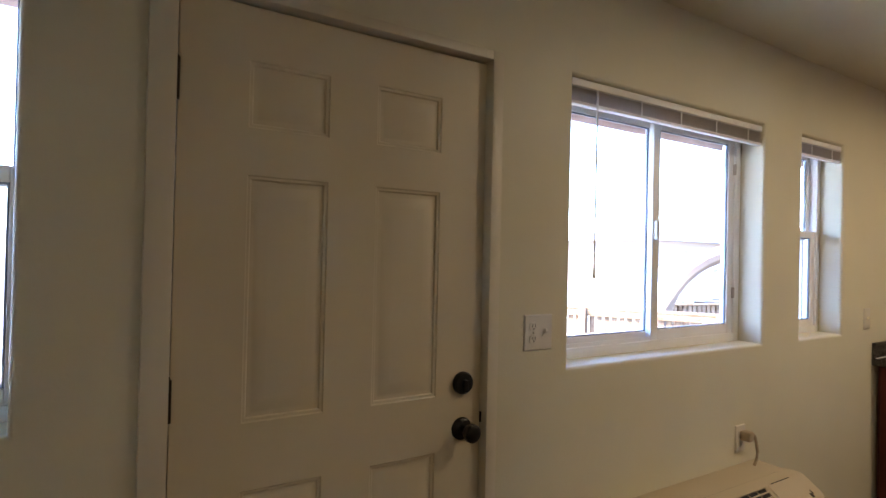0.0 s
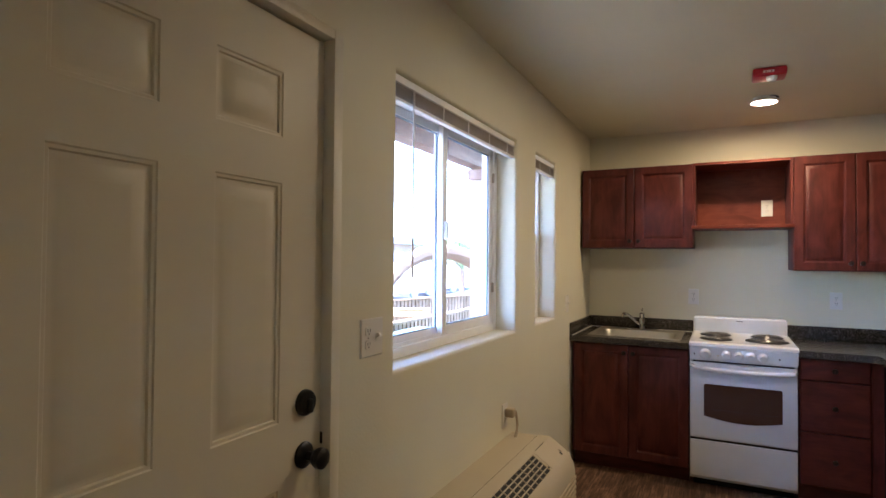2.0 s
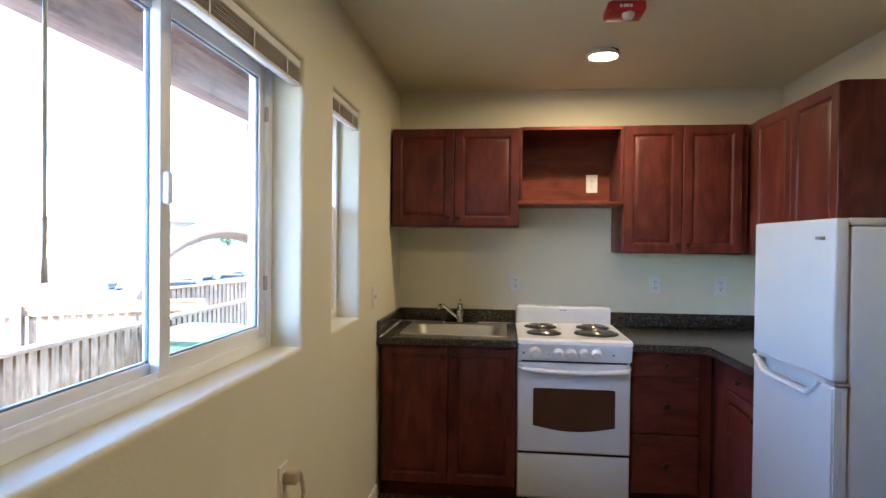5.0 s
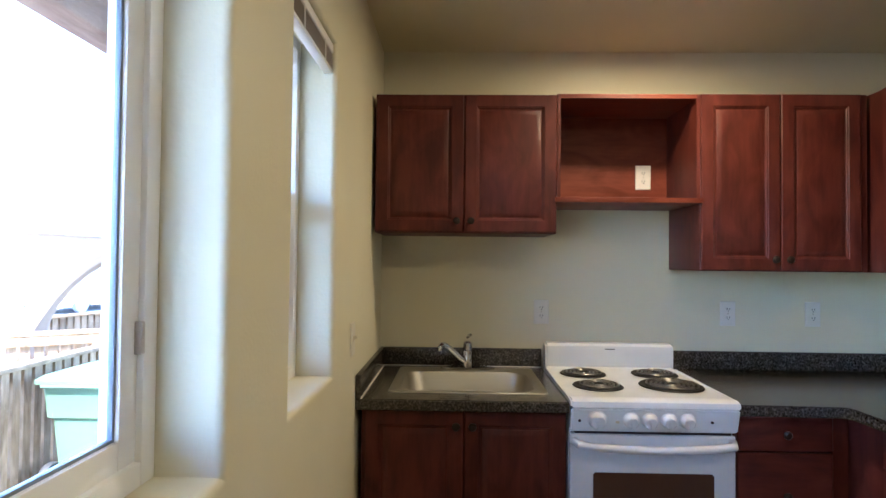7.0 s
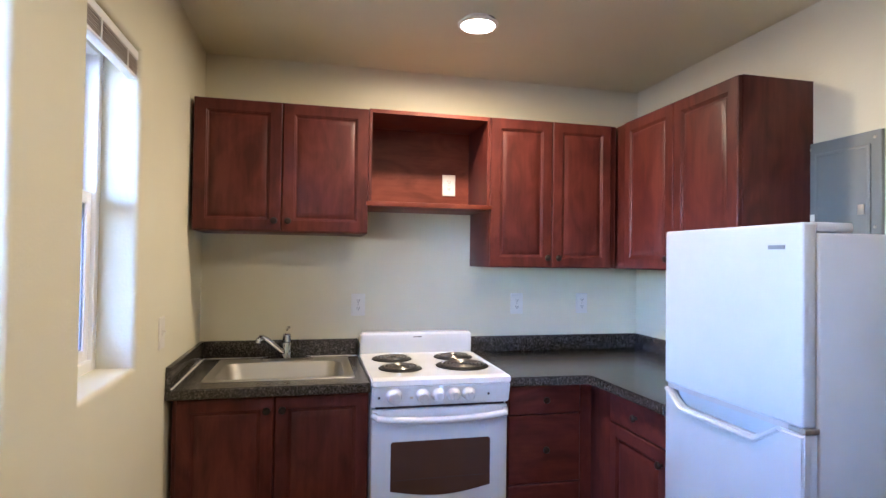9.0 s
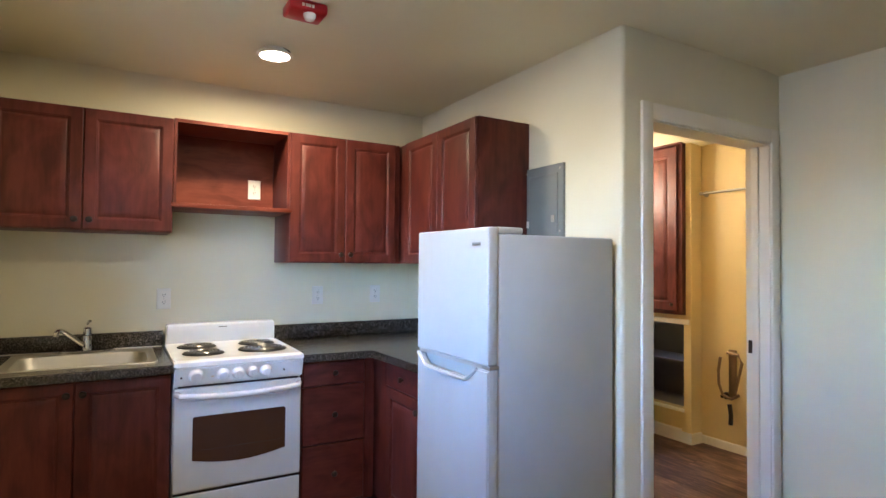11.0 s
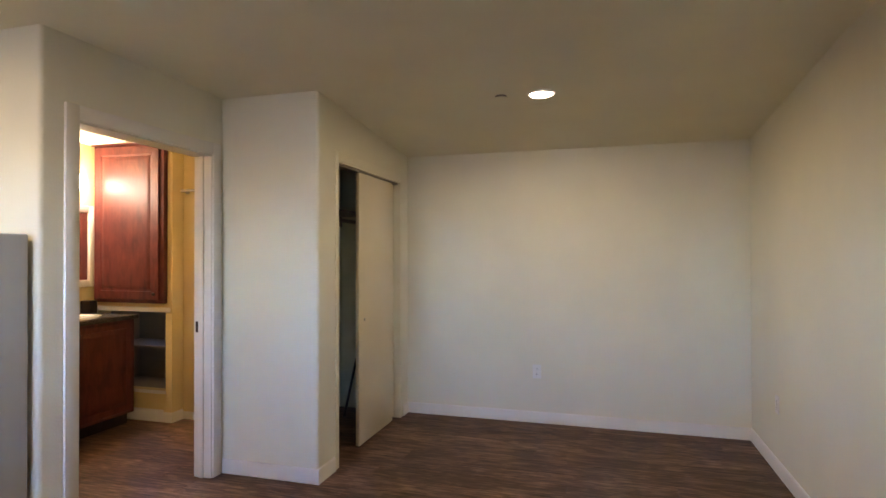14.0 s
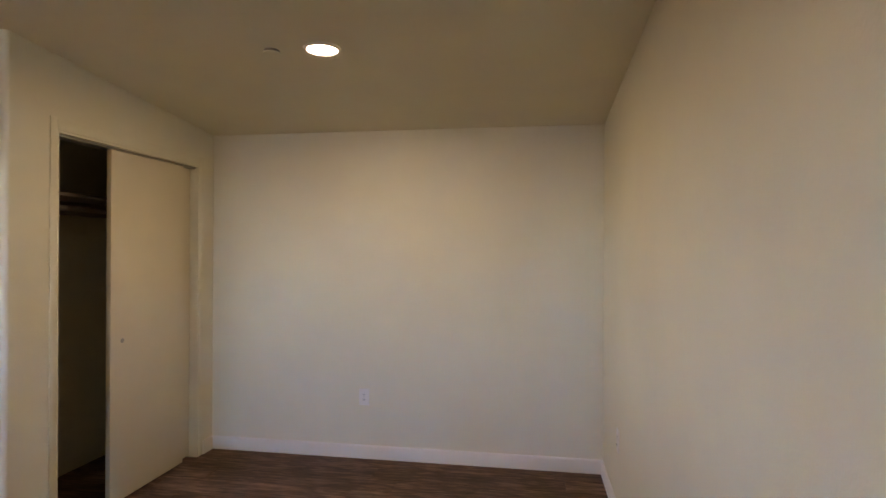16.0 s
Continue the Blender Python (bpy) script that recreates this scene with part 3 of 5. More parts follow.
# ---- bathroom doorway and closet front ----
bd = thing("door_2", (BX, -3.03, 0), "open bathroom doorway with white painted casing", "doorway", kind="structure")
y0, y1, zt = BATHDOOR[0], BATHDOOR[2], BATHDOOR[3]
part("jamb", boxed(BX - 0.004, y0, 0, BX + 0.124, y0 + 0.018, zt), TRIM, bd)
part("jamb", boxed(BX - 0.004, y1 - 0.018, 0, BX + 0.124, y1, zt), TRIM, bd)
part("head_jamb", boxed(BX - 0.004, y0 + 0.018, zt - 0.018, BX + 0.124, y1 - 0.018, zt), TRIM, bd)
part("stop", boxed(BX + 0.05, y0 + 0.018, 0, BX + 0.085, y0 + 0.030, zt - 0.018, bevel=0.002), TRIM, bd)
part("stop", boxed(BX + 0.05, y1 - 0.030, 0, BX + 0.085, y1 - 0.018, zt - 0.018, bevel=0.002), TRIM, bd)
part("casing", boxed(BX - 0.016, y0 - 0.062, 0, BX, y0 + 0.008, zt + 0.068, bevel=0.004), TRIM, bd)
part("casing", boxed(BX - 0.016, y1 - 0.008, 0, BX, y1 + 0.062, zt + 0.066, bevel=0.004), TRIM, bd)
part("head_casing", boxed(BX - 0.0145, y0 + 0.008, zt - 0.008, BX, y1 - 0.008, zt + 0.066, bevel=0.004), TRIM, bd)
part("strike_plate", boxed(BX + 0.086, y0 + 0.017, 0.917, BX + 0.112, y0 + 0.0205, 0.987), BRONZE, bd, "dark metal strike plate")

cl = thing("closet_front", (CX, -4.57, 0), "white closet opening with two sliding doors, one end open", "closet", kind="structure")
y0, y1, zt = CLOSET[0], CLOSET[2], CLOSET[3]
part("jamb", boxed(CX - 0.003, y0, 0, CX + 0.113, y0 + 0.016, zt), WALL, cl)
part("jamb", boxed(CX - 0.003, y1 - 0.016, 0, CX + 0.113, y1, zt), WALL, cl)
part("head_jamb", boxed(CX - 0.003, y0 + 0.016, zt - 0.016, CX + 0.113, y1 - 0.016, zt), WALL, cl)
part("casing", boxed(CX - 0.007, y1 - 0.004, 0, CX, y1 + 0.038, zt + 0.058, bevel=0.003), WALL, cl)
part("casing", boxed(CX - 0.007, y0 - 0.038, 0, CX, y0 + 0.004, zt + 0.058, bevel=0.003), WALL, cl)
part("head_casing", boxed(CX - 0.006, y0 + 0.004, zt - 0.004, CX, y1 - 0.004, zt + 0.056, bevel=0.003), WALL, cl)
part("track", boxed(CX + 0.02, y0 + 0.016, zt - 0.028, CX + 0.10, y1 - 0.016, zt - 0.016), STEEL, cl)


def sliding_door(ya, yb, x, label):
    d = part("sliding_door", boxed(x, ya, 0.012, x + 0.03, yb, zt - 0.03, bevel=0.002), DOOR, cl, label)
    bm = bmesh.new()
    lathe(bm, [(0.013, 0), (0.013, 0.002), (0.009, 0.003), (0.008, 0.001), (0.0, 0.001)], facing((x, yb - 0.090, 0.926), "-x"), 18)
    part("finger_pull", bm, STEEL, d, "small round metal finger pull")


sliding_door(-4.945, -4.290, CX + 0.022, "plain cream sliding closet door")
sliding_door(y0 + 0.017, -4.40, CX + 0.060, "plain cream sliding closet door behind the first")
cs = thing("closet_shelf", (1.3, -4.6, 1.74), "closet shelf and hanging rod, coloured dark for the closet's shade", "shelf")
# Shelf, cleat and rod carry the closet's shade in their dark colour.
part("board", boxed(1.16, FY, 1.755, 1.50, BY - 0.12, 1.773), SHADE_BROWN, cs)
part("cleat", boxed(1.48, FY, 1.665, 1.50, BY - 0.12, 1.755), SHADE_BROWN, cs)
part("hanging_rod", rod(bmesh.new(), (1.22, FY, 1.69), (1.22, BY - 0.12, 1.69), 0.016), SHADE_BROWN, cs)
broom = thing("broom_handle", (1.31, -4.955, 0.0), "dark pole leaning inside the closet", "pole")
part("pole", rod(bmesh.new(), (1.31, -4.955, 0.004), (1.33, -5.248, 0.46), 0.011), BRONZE, broom)

# ---- kitchen cabinets ----


def cabinet(name, x0, y0, z0, x1, y1, z1, way, label, fronts, kick=0.0, group="", open_top=False, body_mat=None):
    """fronts: (u0, v0, u1, v1, style, knob_u, knob_v), u to the viewer's right from the unit's own left edge."""
    c = thing(name, ((x0 + x1) / 2, (y0 + y1) / 2, z0), label, "cabinet", group)
    m = {"-x": facing((x0, y1, z0), "-x"), "+y": facing((x1, y1, z0), "+y")}[way]
    deep = 0.020
    bx0, by1 = (x0 + deep, y1) if way == "-x" else (x0, y1 - deep)
    if kick:
        part("toe_kick", boxed(bx0 + (0.06 if way == "-x" else 0), y0, z0, x1, by1 - (0 if way == "-x" else 0.06), z0 + kick), CHERRY_X, c, "dark recessed toe kick")
    if open_top:
        carcass = boxed(bx0, y0, z0 + kick, x1, by1, 0.74, bevel=0.001)
        box(carcass, bx0, y0, 0.74, bx0 + 0.03, by1, z1)
        box(carcass, bx0 + 0.03, y0, 0.74, x1, y0 + 0.018, z1)
        box(carcass, bx0 + 0.03, by1 - 0.018, 0.74, x1, by1, z1)
        part("body", carcass, body_mat or CHERRY, c)
    else:
        part("body", boxed(bx0, y0, z0 + kick, x1, by1, z1, bevel=0.001), body_mat or CHERRY, c)
    for u0, v0, u1, v1, style, ku, kv in fronts:
        d = part("drawer_front" if style == "drawer" else "door", stepped(bmesh.new(), m, u0, v0, u1, v1, SLAB if style == "drawer" else RAISED), CHERRY_X if style == "drawer" else CHERRY, c)
        if ku is not None:
            knob(d, m, ku, kv)
    return c


UF, UB = 3.02, KX
cabinet("wall_cabinet", UF, -0.785, 1.537, UB, -0.014, 2.128, "-x", "dark cherry two-door wall cabinet over the sink",
        [(0.004, 0.003, 0.377, 0.588, "door", 0.349, 0.05), (0.381, 0.003, 0.769, 0.588, "door", 0.409, 0.05)], group="kitchen wall cabinets")
oc = thing("open_cabinet", (3.2, -1.08, 1.672), "open cherry cabinet box over the stove with an outlet inside", "cabinet", "kitchen wall cabinets")
part("side_panel", boxed(UF + 0.004, -0.800, 1.692, UB, -0.7855, 2.130), CHERRY, oc)
part("side_panel", boxed(UF + 0.004, -1.3835, 1.692, UB, -1.368, 2.130), CHERRY, oc)
part("top_panel", boxed(UF + 0.004, -1.368, 2.112, UB, -0.800, 2.130), CHERRY_IN, oc)
part("bottom_shelf", boxed(UF - 0.006, -1.395, 1.670, UB, -0.775, 1.692, bevel=0.002), CHERRY_IN, oc)
part("back_panel", boxed(UB - 0.014, -1.368, 1.692, UB - 0.002, -0.800, 2.112), CHERRY_IN, oc)
cabinet("wall_cabinet", UF, -2.050, 1.387, UB, -1.3845, 2.134, "-x", "tall dark cherry two-door wall cabinet beside the open box",
        [(0.002, 0.003, 0.331, 0.744, "door", 0.303, 0.05), (0.335, 0.003, 0.663, 0.744, "door", 0.362, 0.05)], group="kitchen wall cabinets")
cabinet("wall_cabinet", 2.168, PY, 1.387, UB, -2.078, 2.136, "+y", "cherry corner wall cabinet above the fridge side",
        [(0.420, 0.003, 0.812, 0.746, "door", 0.785, 0.05), (0.816, 0.003, 1.198, 0.746, "door", 0.846, 0.05)], group="kitchen wall cabinets")
part("corner_filler", boxed(UF + 0.012, -2.077, 1.389, UF + 0.030, -2.051, 2.132), CHERRY, bpy.data.objects["wall_cabinet.002"])

BF = 2.72
cabinet("base_cabinet", BF, -0.772, 0.0, KX, -0.018, 0.872, "-x", "dark cherry sink base cabinet with two doors",
        [(0.016, 0.105, 0.377, 0.868, "door", 0.350, 0.815), (0.381, 0.105, 0.752, 0.868, "door", 0.410, 0.815)], 0.10, "kitchen base cabinets", True)
cabinet("base_cabinet", BF, -1.735, 0.0, KX, -1.381, 0.872, "-x", "cherry three-drawer base cabinet beside the stove",
        [(0.004, 0.742, 0.346, 0.868, "drawer", 0.175, 0.805), (0.004, 0.436, 0.346, 0.736, "drawer", 0.175, 0.586), (0.004, 0.120, 0.346, 0.430, "drawer", 0.175, 0.275)], 0.10, "kitchen base cabinets")
cabinet("base_cabinet", 2.170, PY, 0.0, KX, -1.790, 0.872, "+y", "cherry corner base cabinet with a drawer and a door",
        [(0.795, 0.742, 1.196, 0.868, "drawer", 0.995, 0.805), (0.795, 0.120, 1.196, 0.736, "door", 1.160, 0.68)], 0.10, "kitchen base cabinets")
part("corner_filler", boxed(BF + 0.020, -1.792, 0.10, BF + 0.036, -1.736, 0.870), CHERRY, bpy.data.objects["base_cabinet.002"])

# counters: front edges rounded, splash boards, sink cut-out
SX0, SX1, SY0, SY1 = 2.800, 3.300, -0.720, -0.105


ct = thing("sink_countertop", (3.0, -0.4, 0.874), "speckled dark grey laminate countertop round the sink", "countertop", "countertops")
bm = bmesh.new()
OUTER = ((2.690, -0.7745), (KX, -0.7745), (KX, -0.003), (2.690, -0.003))
INNER = ((SX0 + 0.02, SY0 + 0.02), (SX1 - 0.02, SY0 + 0.02), (SX1 - 0.02, SY1 - 0.02), (SX0 + 0.02, SY1 - 0.02))
loops = [[bm.verts.new((x, y, z)) for x, y in loop] for loop, z in ((OUTER, 0.874), (OUTER, 0.914), (INNER, 0.914), (INNER, 0.874))]
for a, b in zip(loops, loops[1:] + loops[:1]):
    for k in range(4):
        bm.faces.new((a[k], a[(k + 1) % 4], b[(k + 1) % 4], b[k]))
bmesh.ops.bevel(bm, geom=[e for e in bm.edges if all(abs(v.co.x - 2.690) < 1e-5 for v in e.verts) and abs(e.verts[0].co.z - e.verts[1].co.z) < 1e-5], offset=0.005, segments=3, affect="EDGES")
part("worktop", bm, STONE, ct)
part("backsplash", boxed(KX - 0.020, -0.7745, 0.9145, KX, -0.022, 1.001, bevel=0.003), STONE, ct)
part("side_splash", boxed(2.692, -0.021, 0.9145, KX, -0.002, 1.001, bevel=0.003), STONE, ct)
part("caulk", box(box(bmesh.new(), KX - 0.024, -0.774, 0.9142, KX - 0.0195, -0.024, 0.918), 2.694, -0.025, 0.9142, KX - 0.024, -0.0205, 0.918), PLATE, ct, "thin pale caulk line")
c2 = thing("corner_countertop", (3.0, -1.9, 0.874), "speckled dark grey laminate countertop in the corner", "countertop", "countertops")
bm = bmesh.new()
prism(bm, [(KX, -1.3775), (2.690, -1.3775), (2.690, -1.725), (2.684, -1.745), (2.672, -1.758), (2.655, -1.763), (2.168, -1.763), (2.168, PY), (KX, PY)], 0.874, 0.914, 2)
bmesh.ops.bevel(bm, geom=[e for e in bm.edges if abs(e.verts[0].co.z - e.verts[1].co.z) < 1e-5], offset=0.005, segments=3, affect="EDGES")
part("worktop", bm, STONE, c2)
part("backsplash", boxed(KX - 0.020, PY + 0.020, 0.9145, KX, -1.3775, 1.001, bevel=0.003), STONE, c2)
part("backsplash", boxed(2.168, PY, 0.9145, KX, PY + 0.0195, 1.001, bevel=0.003), STONE, c2)


def round_rect(x0, y0, x1, y1, r, n=6):
    pts = []
    for cx, cy, a0 in ((x1 - r, y1 - r, 0), (x0 + r, y1 - r, 90), (x0 + r, y0 + r, 180), (x1 - r, y0 + r, 270)):
        for k in range(n + 1):
            a = radians(a0 + 90 * k / n)
            pts.append((cx + r * math.cos(a), cy + r * math.sin(a)))
    return pts


def bowl(bm, loops):
    """Rings of rounded rectangles: (x0, y0, x1, y1, r, z); the last is filled."""
    rings = [[bm.verts.new((x, y, z)) for x, y in round_rect(x0, y0, x1, y1, r)] for x0, y0, x1, y1, r, z in loops]
    for a, b in zip(rings, rings[1:]):
        for k in range(len(a)):
            bm.faces.new((a[k], a[(k + 1) % len(a)], b[(k + 1) % len(a)], b[k]))
    bm.faces.new(rings[-1])
    return bm


sink = thing("kitchen_sink", (3.05, -0.41, 0.78), "stainless steel single-bowl drop-in sink", "sink")
bm = bmesh.new()
bowl(bm, [(SX0, SY0, SX1, SY1, 0.022, 0.9145), (SX0 + 0.002, SY0 + 0.002, SX1 - 0.002, SY1 - 0.002, 0.022, 0.919), (SX0 + 0.014, SY0 + 0.014, SX1 - 0.014, SY1 - 0.014, 0.02, 0.9195), (SX0 + 0.018, SY0 + 0.018, SX1 - 0.018, SY1 - 0.018, 0.02, 0.917),
          (SX0 + 0.030, SY0 + 0.040, SX1 - 0.095, SY1 - 0.040, 0.075, 0.916), (SX0 + 0.036, SY0 + 0.046, SX1 - 0.101, SY1 - 0.046, 0.07, 0.908), (SX0 + 0.046, SY0 + 0.058, SX1 - 0.111, SY1 - 0.058, 0.07, 0.790), (SX0 + 0.062, SY0 + 0.078, SX1 - 0.128, SY1 - 0.078, 0.06, 0.765), (SX0 + 0.10, SY0 + 0.12, SX1 - 0.17, SY1 - 0.12, 0.05, 0.760)])
part("basin", bm, STEEL, sink)
bm = bmesh.new()
lathe(bm, [(0.045, 0.0), (0.043, 0.004), (0.030, 0.004), (0.028, 0.001), (0.0, 0.001)], pose(3.03, -0.41, 0.7608), 24)
part("drain", bm, CHROME, sink, "chrome drain")
fa = thing("faucet", (3.255, -0.42, 0.919), "chrome single-lever kitchen faucet", "faucet")
bm = bmesh.new()
prism(bm, [(3.255 + 0.030 * a, -0.42 + b) for a, b in [(math.cos(radians(t)), 0.125 * math.copysign(abs(math.sin(radians(t))) ** 0.6, math.sin(radians(t)))) for t in range(0, 360, 15)]], 0.918, 0.930, 2)
bmesh.ops.bevel(bm, geom=[e for e in bm.edges if e.verts[0].co.z > 0.929 and e.verts[1].co.z > 0.929], offset=0.005, segments=2, affect="EDGES")
part("base_plate", bm, CHROME, fa)
bm = bmesh.new()
lathe(bm, [(0.024, 0.0), (0.023, 0.03), (0.020, 0.068), (0.017, 0.074), (0.021, 0.079), (0.020, 0.112), (0.014, 0.119), (0.0, 0.121)], pose(3.255, -0.42, 0.929), 20)
part("body", bm, CHROME, fa)
bm = bmesh.new()
tube(bm, [(3.25, -0.41, 0.952), (3.235, -0.385, 0.975), (3.215, -0.355, 1.005), (3.195, -0.33, 1.030), (3.178, -0.312, 1.042), (3.160, -0.300, 1.043), (3.152, -0.295, 1.034), (3.152, -0.295, 1.018)], 0.0115, 12)
part("spout", bm, CHROME, fa)
bm = bmesh.new()
tube(bm, [(3.262, -0.42, 1.065), (3.235, -0.425, 1.078), (3.20, -0.432, 1.084)], 0.007, 8)
part("lever", bm, CHROME, fa)

# ---- stove ----
st = thing("stove", (3.0, -1.075, 0.0), "white electric coil stove with a dark oven window", "stove")
SA, SB = -1.374, -0.778
part("body", boxed(2.735, SA, 0.05, 3.335, SB, 0.895, bevel=0.004), ENAMEL, st)
part("base", boxed(2.79, SA + 0.02, 0.0, 3.30, SB - 0.02, 0.06), BLACK, st, "black recessed base")
bm = bmesh.new()
prism(bm, [(2.668, 0.902), (2.672, 0.922), (2.690, 0.930), (2.74, 0.926), (3.26, 0.926), (3.29, 0.934), (3.29, 0.893), (2.69, 0.893)], SA - 0.002, SB + 0.002, 1)
bmesh.ops.bevel(bm, geom=[e for e in bm.edges if abs(e.verts[0].co.y - e.verts[1].co.y) < 1e-5], offset=0.006, segments=2, affect="EDGES")
part("cooktop", bm, ENAMEL, st)
bm = bmesh.new()
prism(bm, [(3.285, 0.925), (3.268, 1.000), (3.272, 1.030), (3.285, 1.040), (3.335, 1.040), (3.345, 1.030), (3.345, 0.90), (3.285, 0.90)], SA + 0.004, SB - 0.004, 1)
bmesh.ops.bevel(bm, geom=[e for e in bm.edges if abs(e.verts[0].co.y - e.verts[1].co.y) < 1e-5], offset=0.008, segments=3, affect="EDGES")
guard = part("backguard", bm, ENAMEL, st)
part("badge", boxed(3.2700, -1.100, 1.014, 3.2735, -1.055, 1.019), DARK, guard, "small grey maker's mark")
bm = bmesh.new()
prism(bm, [(2.668, 0.900), (2.690, 0.812), (2.745, 0.812), (2.745, 0.900)], SA + 0.001, SB - 0.001, 1)
bmesh.ops.bevel(bm, geom=list(bm.edges), offset=0.006, segments=3, affect="EDGES")
panel_ob = part("control_panel", bm, ENAMEL, st)
tilt = Vector((-0.970, 0, -0.243))
for u, r in ((0.092, 0.032), (0.212, 0.027), (0.278, 0.027), (0.345, 0.027), (0.410, 0.027)):
    y = SB - u
    m = Matrix.Translation((2.680, y, 0.858)) @ tilt.to_track_quat("Z", "Y").to_matrix().to_4x4()
    bm = bmesh.new()
    lathe(bm, [(r * 1.12, 0.0), (r * 1.10, 0.005), (r, 0.007), (r * 0.86, 0.022), (r * 0.7, 0.026), (0, 0.026)], m, 24)
    v = bmesh.ops.create_cube(bm, size=1.0, matrix=m @ Matrix.LocRotScale((0, 0, 0.025), Euler((0, 0, 0.2)), (r * 0.5, r * 1.6, 0.014)))["verts"]
    bmesh.ops.bevel(bm, geom=list({e for q in v for e in q.link_edges}), offset=0.003, segments=2, affect="EDGES")
    part("control_knob", bm, ENAMEL, panel_ob, "white plastic control knob")
for u in (0.030, 0.498):
    bm = bmesh.new()
    rod(bm, (2.684, SB - u, 0.855), (2.676, SB - u, 0.853), 0.005, seg=12)
    part("indicator_light", bm, BRONZE, panel_ob, "small dark red indicator light")
part("label", boxed(2.6795, SB - 0.172, 0.845, 2.683, SB - 0.158, 0.866), IVORY, panel_ob, "small printed label")
for cx, cy, r in ((3.145, -0.925, 0.083), (2.905, -0.930, 0.083), (3.155, -1.240, 0.083), (2.925, -1.225, 0.108)):
    pan = bmesh.new()
    lathe(pan, [(r + 0.016, 0.001), (r + 0.012, 0.005), (r + 0.004, 0.004), (r - 0.01, 0.001), (0.02, 0.0006), (0, 0.0006)], pose(cx, cy, 0.927), 32)
    p = part("drip_pan", pan, PAN, st, "black drip pan")
    coil = bmesh.new()
    turns = 4 if r < 0.1 else 5
    pts = [(cx + (0.018 + (r - 0.018) * k / (turns * 20)) * math.cos(k * math.pi / 10), cy + (0.018 + (r - 0.018) * k / (turns * 20)) * math.sin(k * math.pi / 10), 0.936) for k in range(turns * 20 + 1)]
    tube(coil, pts, 0.0048, 6, 0.8)
    part("heating_coil", coil, COIL, p, "dark spiral heating coil")
OX = 2.700
oven = part("oven_door", boxed(OX, SA + 0.003, 0.318, 2.738, SB - 0.003, 0.800, bevel=0.008, seg=3), ENAMEL, st, "white oven door")
bm = bmesh.new()
y0, y1, zt = -1.292, -0.862, 0.664
outl = [(y0 + 0.008, zt), (y0, zt - 0.008)] + [(y0 + (y1 - y0) * k / 12, 0.462 - 0.028 * math.sin(math.pi * k / 12)) for k in range(13)] + [(y1, zt - 0.008), (y1 - 0.008, zt)]
prism(bm, outl, OX - 0.003, OX + 0.004, 0)
part("oven_window", bm, OVEN_GLASS, oven, "dark brown oven window with a curved lower edge")
part("oven_rack", boxed(OX - 0.0034, y0 + 0.02, 0.505, OX - 0.0028, y1 - 0.02, 0.5065), BRONZE, oven, "faint rack line behind the glass")
bm = bmesh.new()
tube(bm, [(OX + 0.004, SB - 0.014, 0.775), (OX - 0.034, SB - 0.026, 0.772)] + [(OX - 0.040 - 0.003 * math.sin(math.pi * k / 8), SB - 0.10 + (SA - SB + 0.20) * k / 8, 0.764 - 0.006 * math.sin(math.pi * k / 8)) for k in range(9)] + [(OX - 0.034, SA + 0.026, 0.772), (OX + 0.004, SA + 0.014, 0.775)], 0.016, 12, 0.9)
part("oven_handle", bm, ENAMEL, oven, "white bowed oven handle")
part("vent_slot", boxed(OX + 0.004, SA + 0.02, 0.801, OX + 0.03, SB - 0.02, 0.810), DARK, st, "dark gap over the oven door")
drawer_ob = part("storage_drawer", boxed(OX + 0.004, SA + 0.003, 0.070, 2.738, SB - 0.003, 0.304, bevel=0.008, seg=3), ENAMEL, st, "white storage drawer")
part("drawer_gap", boxed(OX + 0.012, SA + 0.004, 0.304, 2.738, SB - 0.004, 0.318), BLACK, st, "dark gap over the drawer")

# ---- refrigerator ----
fr = thing("refrigerator", (1.86, -2.06, 0.0), "white top-freezer refrigerator with a pocket handle", "refrigerator")
FA, FB = 1.556, 2.114
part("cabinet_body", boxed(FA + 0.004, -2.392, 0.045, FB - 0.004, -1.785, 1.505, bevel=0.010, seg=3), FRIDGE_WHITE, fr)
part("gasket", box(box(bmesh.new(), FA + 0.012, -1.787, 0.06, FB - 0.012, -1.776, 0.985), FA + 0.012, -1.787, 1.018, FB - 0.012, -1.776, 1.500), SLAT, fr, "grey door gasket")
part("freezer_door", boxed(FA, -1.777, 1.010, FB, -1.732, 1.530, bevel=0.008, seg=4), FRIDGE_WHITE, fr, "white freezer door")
low = bmesh.new()
prism(low, [(FA, 0.075), (FB, 0.075), (FB, 0.992), (2.096, 0.992), (2.030, 0.940), (1.716, 0.940), (1.640, 0.992), (FA, 0.992)], -1.7335, -1.760, 1)
bmesh.ops.bevel(low, geom=[e for e in low.edges if e.verts[0].co.y > -1.74 and e.verts[1].co.y > -1.74], offset=0.006, segments=3, affect="EDGES")
box(low, FA, -1.777, 0.075, FB, -1.7605, 0.940)
box(low, FA, -1.777, 0.940, 1.640, -1.7605, 0.992)
box(low, 2.096, -1.777, 0.940, FB, -1.7605, 0.992)
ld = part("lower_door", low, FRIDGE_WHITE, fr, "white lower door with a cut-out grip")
part("grip_pocket", boxed(1.66, -1.777, 0.942, 2.08, -1.765, 0.996), FRIDGE_WHITE, ld)
bm = bmesh.new()
tube(bm, [(2.106, -1.7325, 0.990), (2.032, -1.7315, 0.935), (1.714, -1.7315, 0.935), (1.630, -1.7325, 0.990)], 0.007, 8)
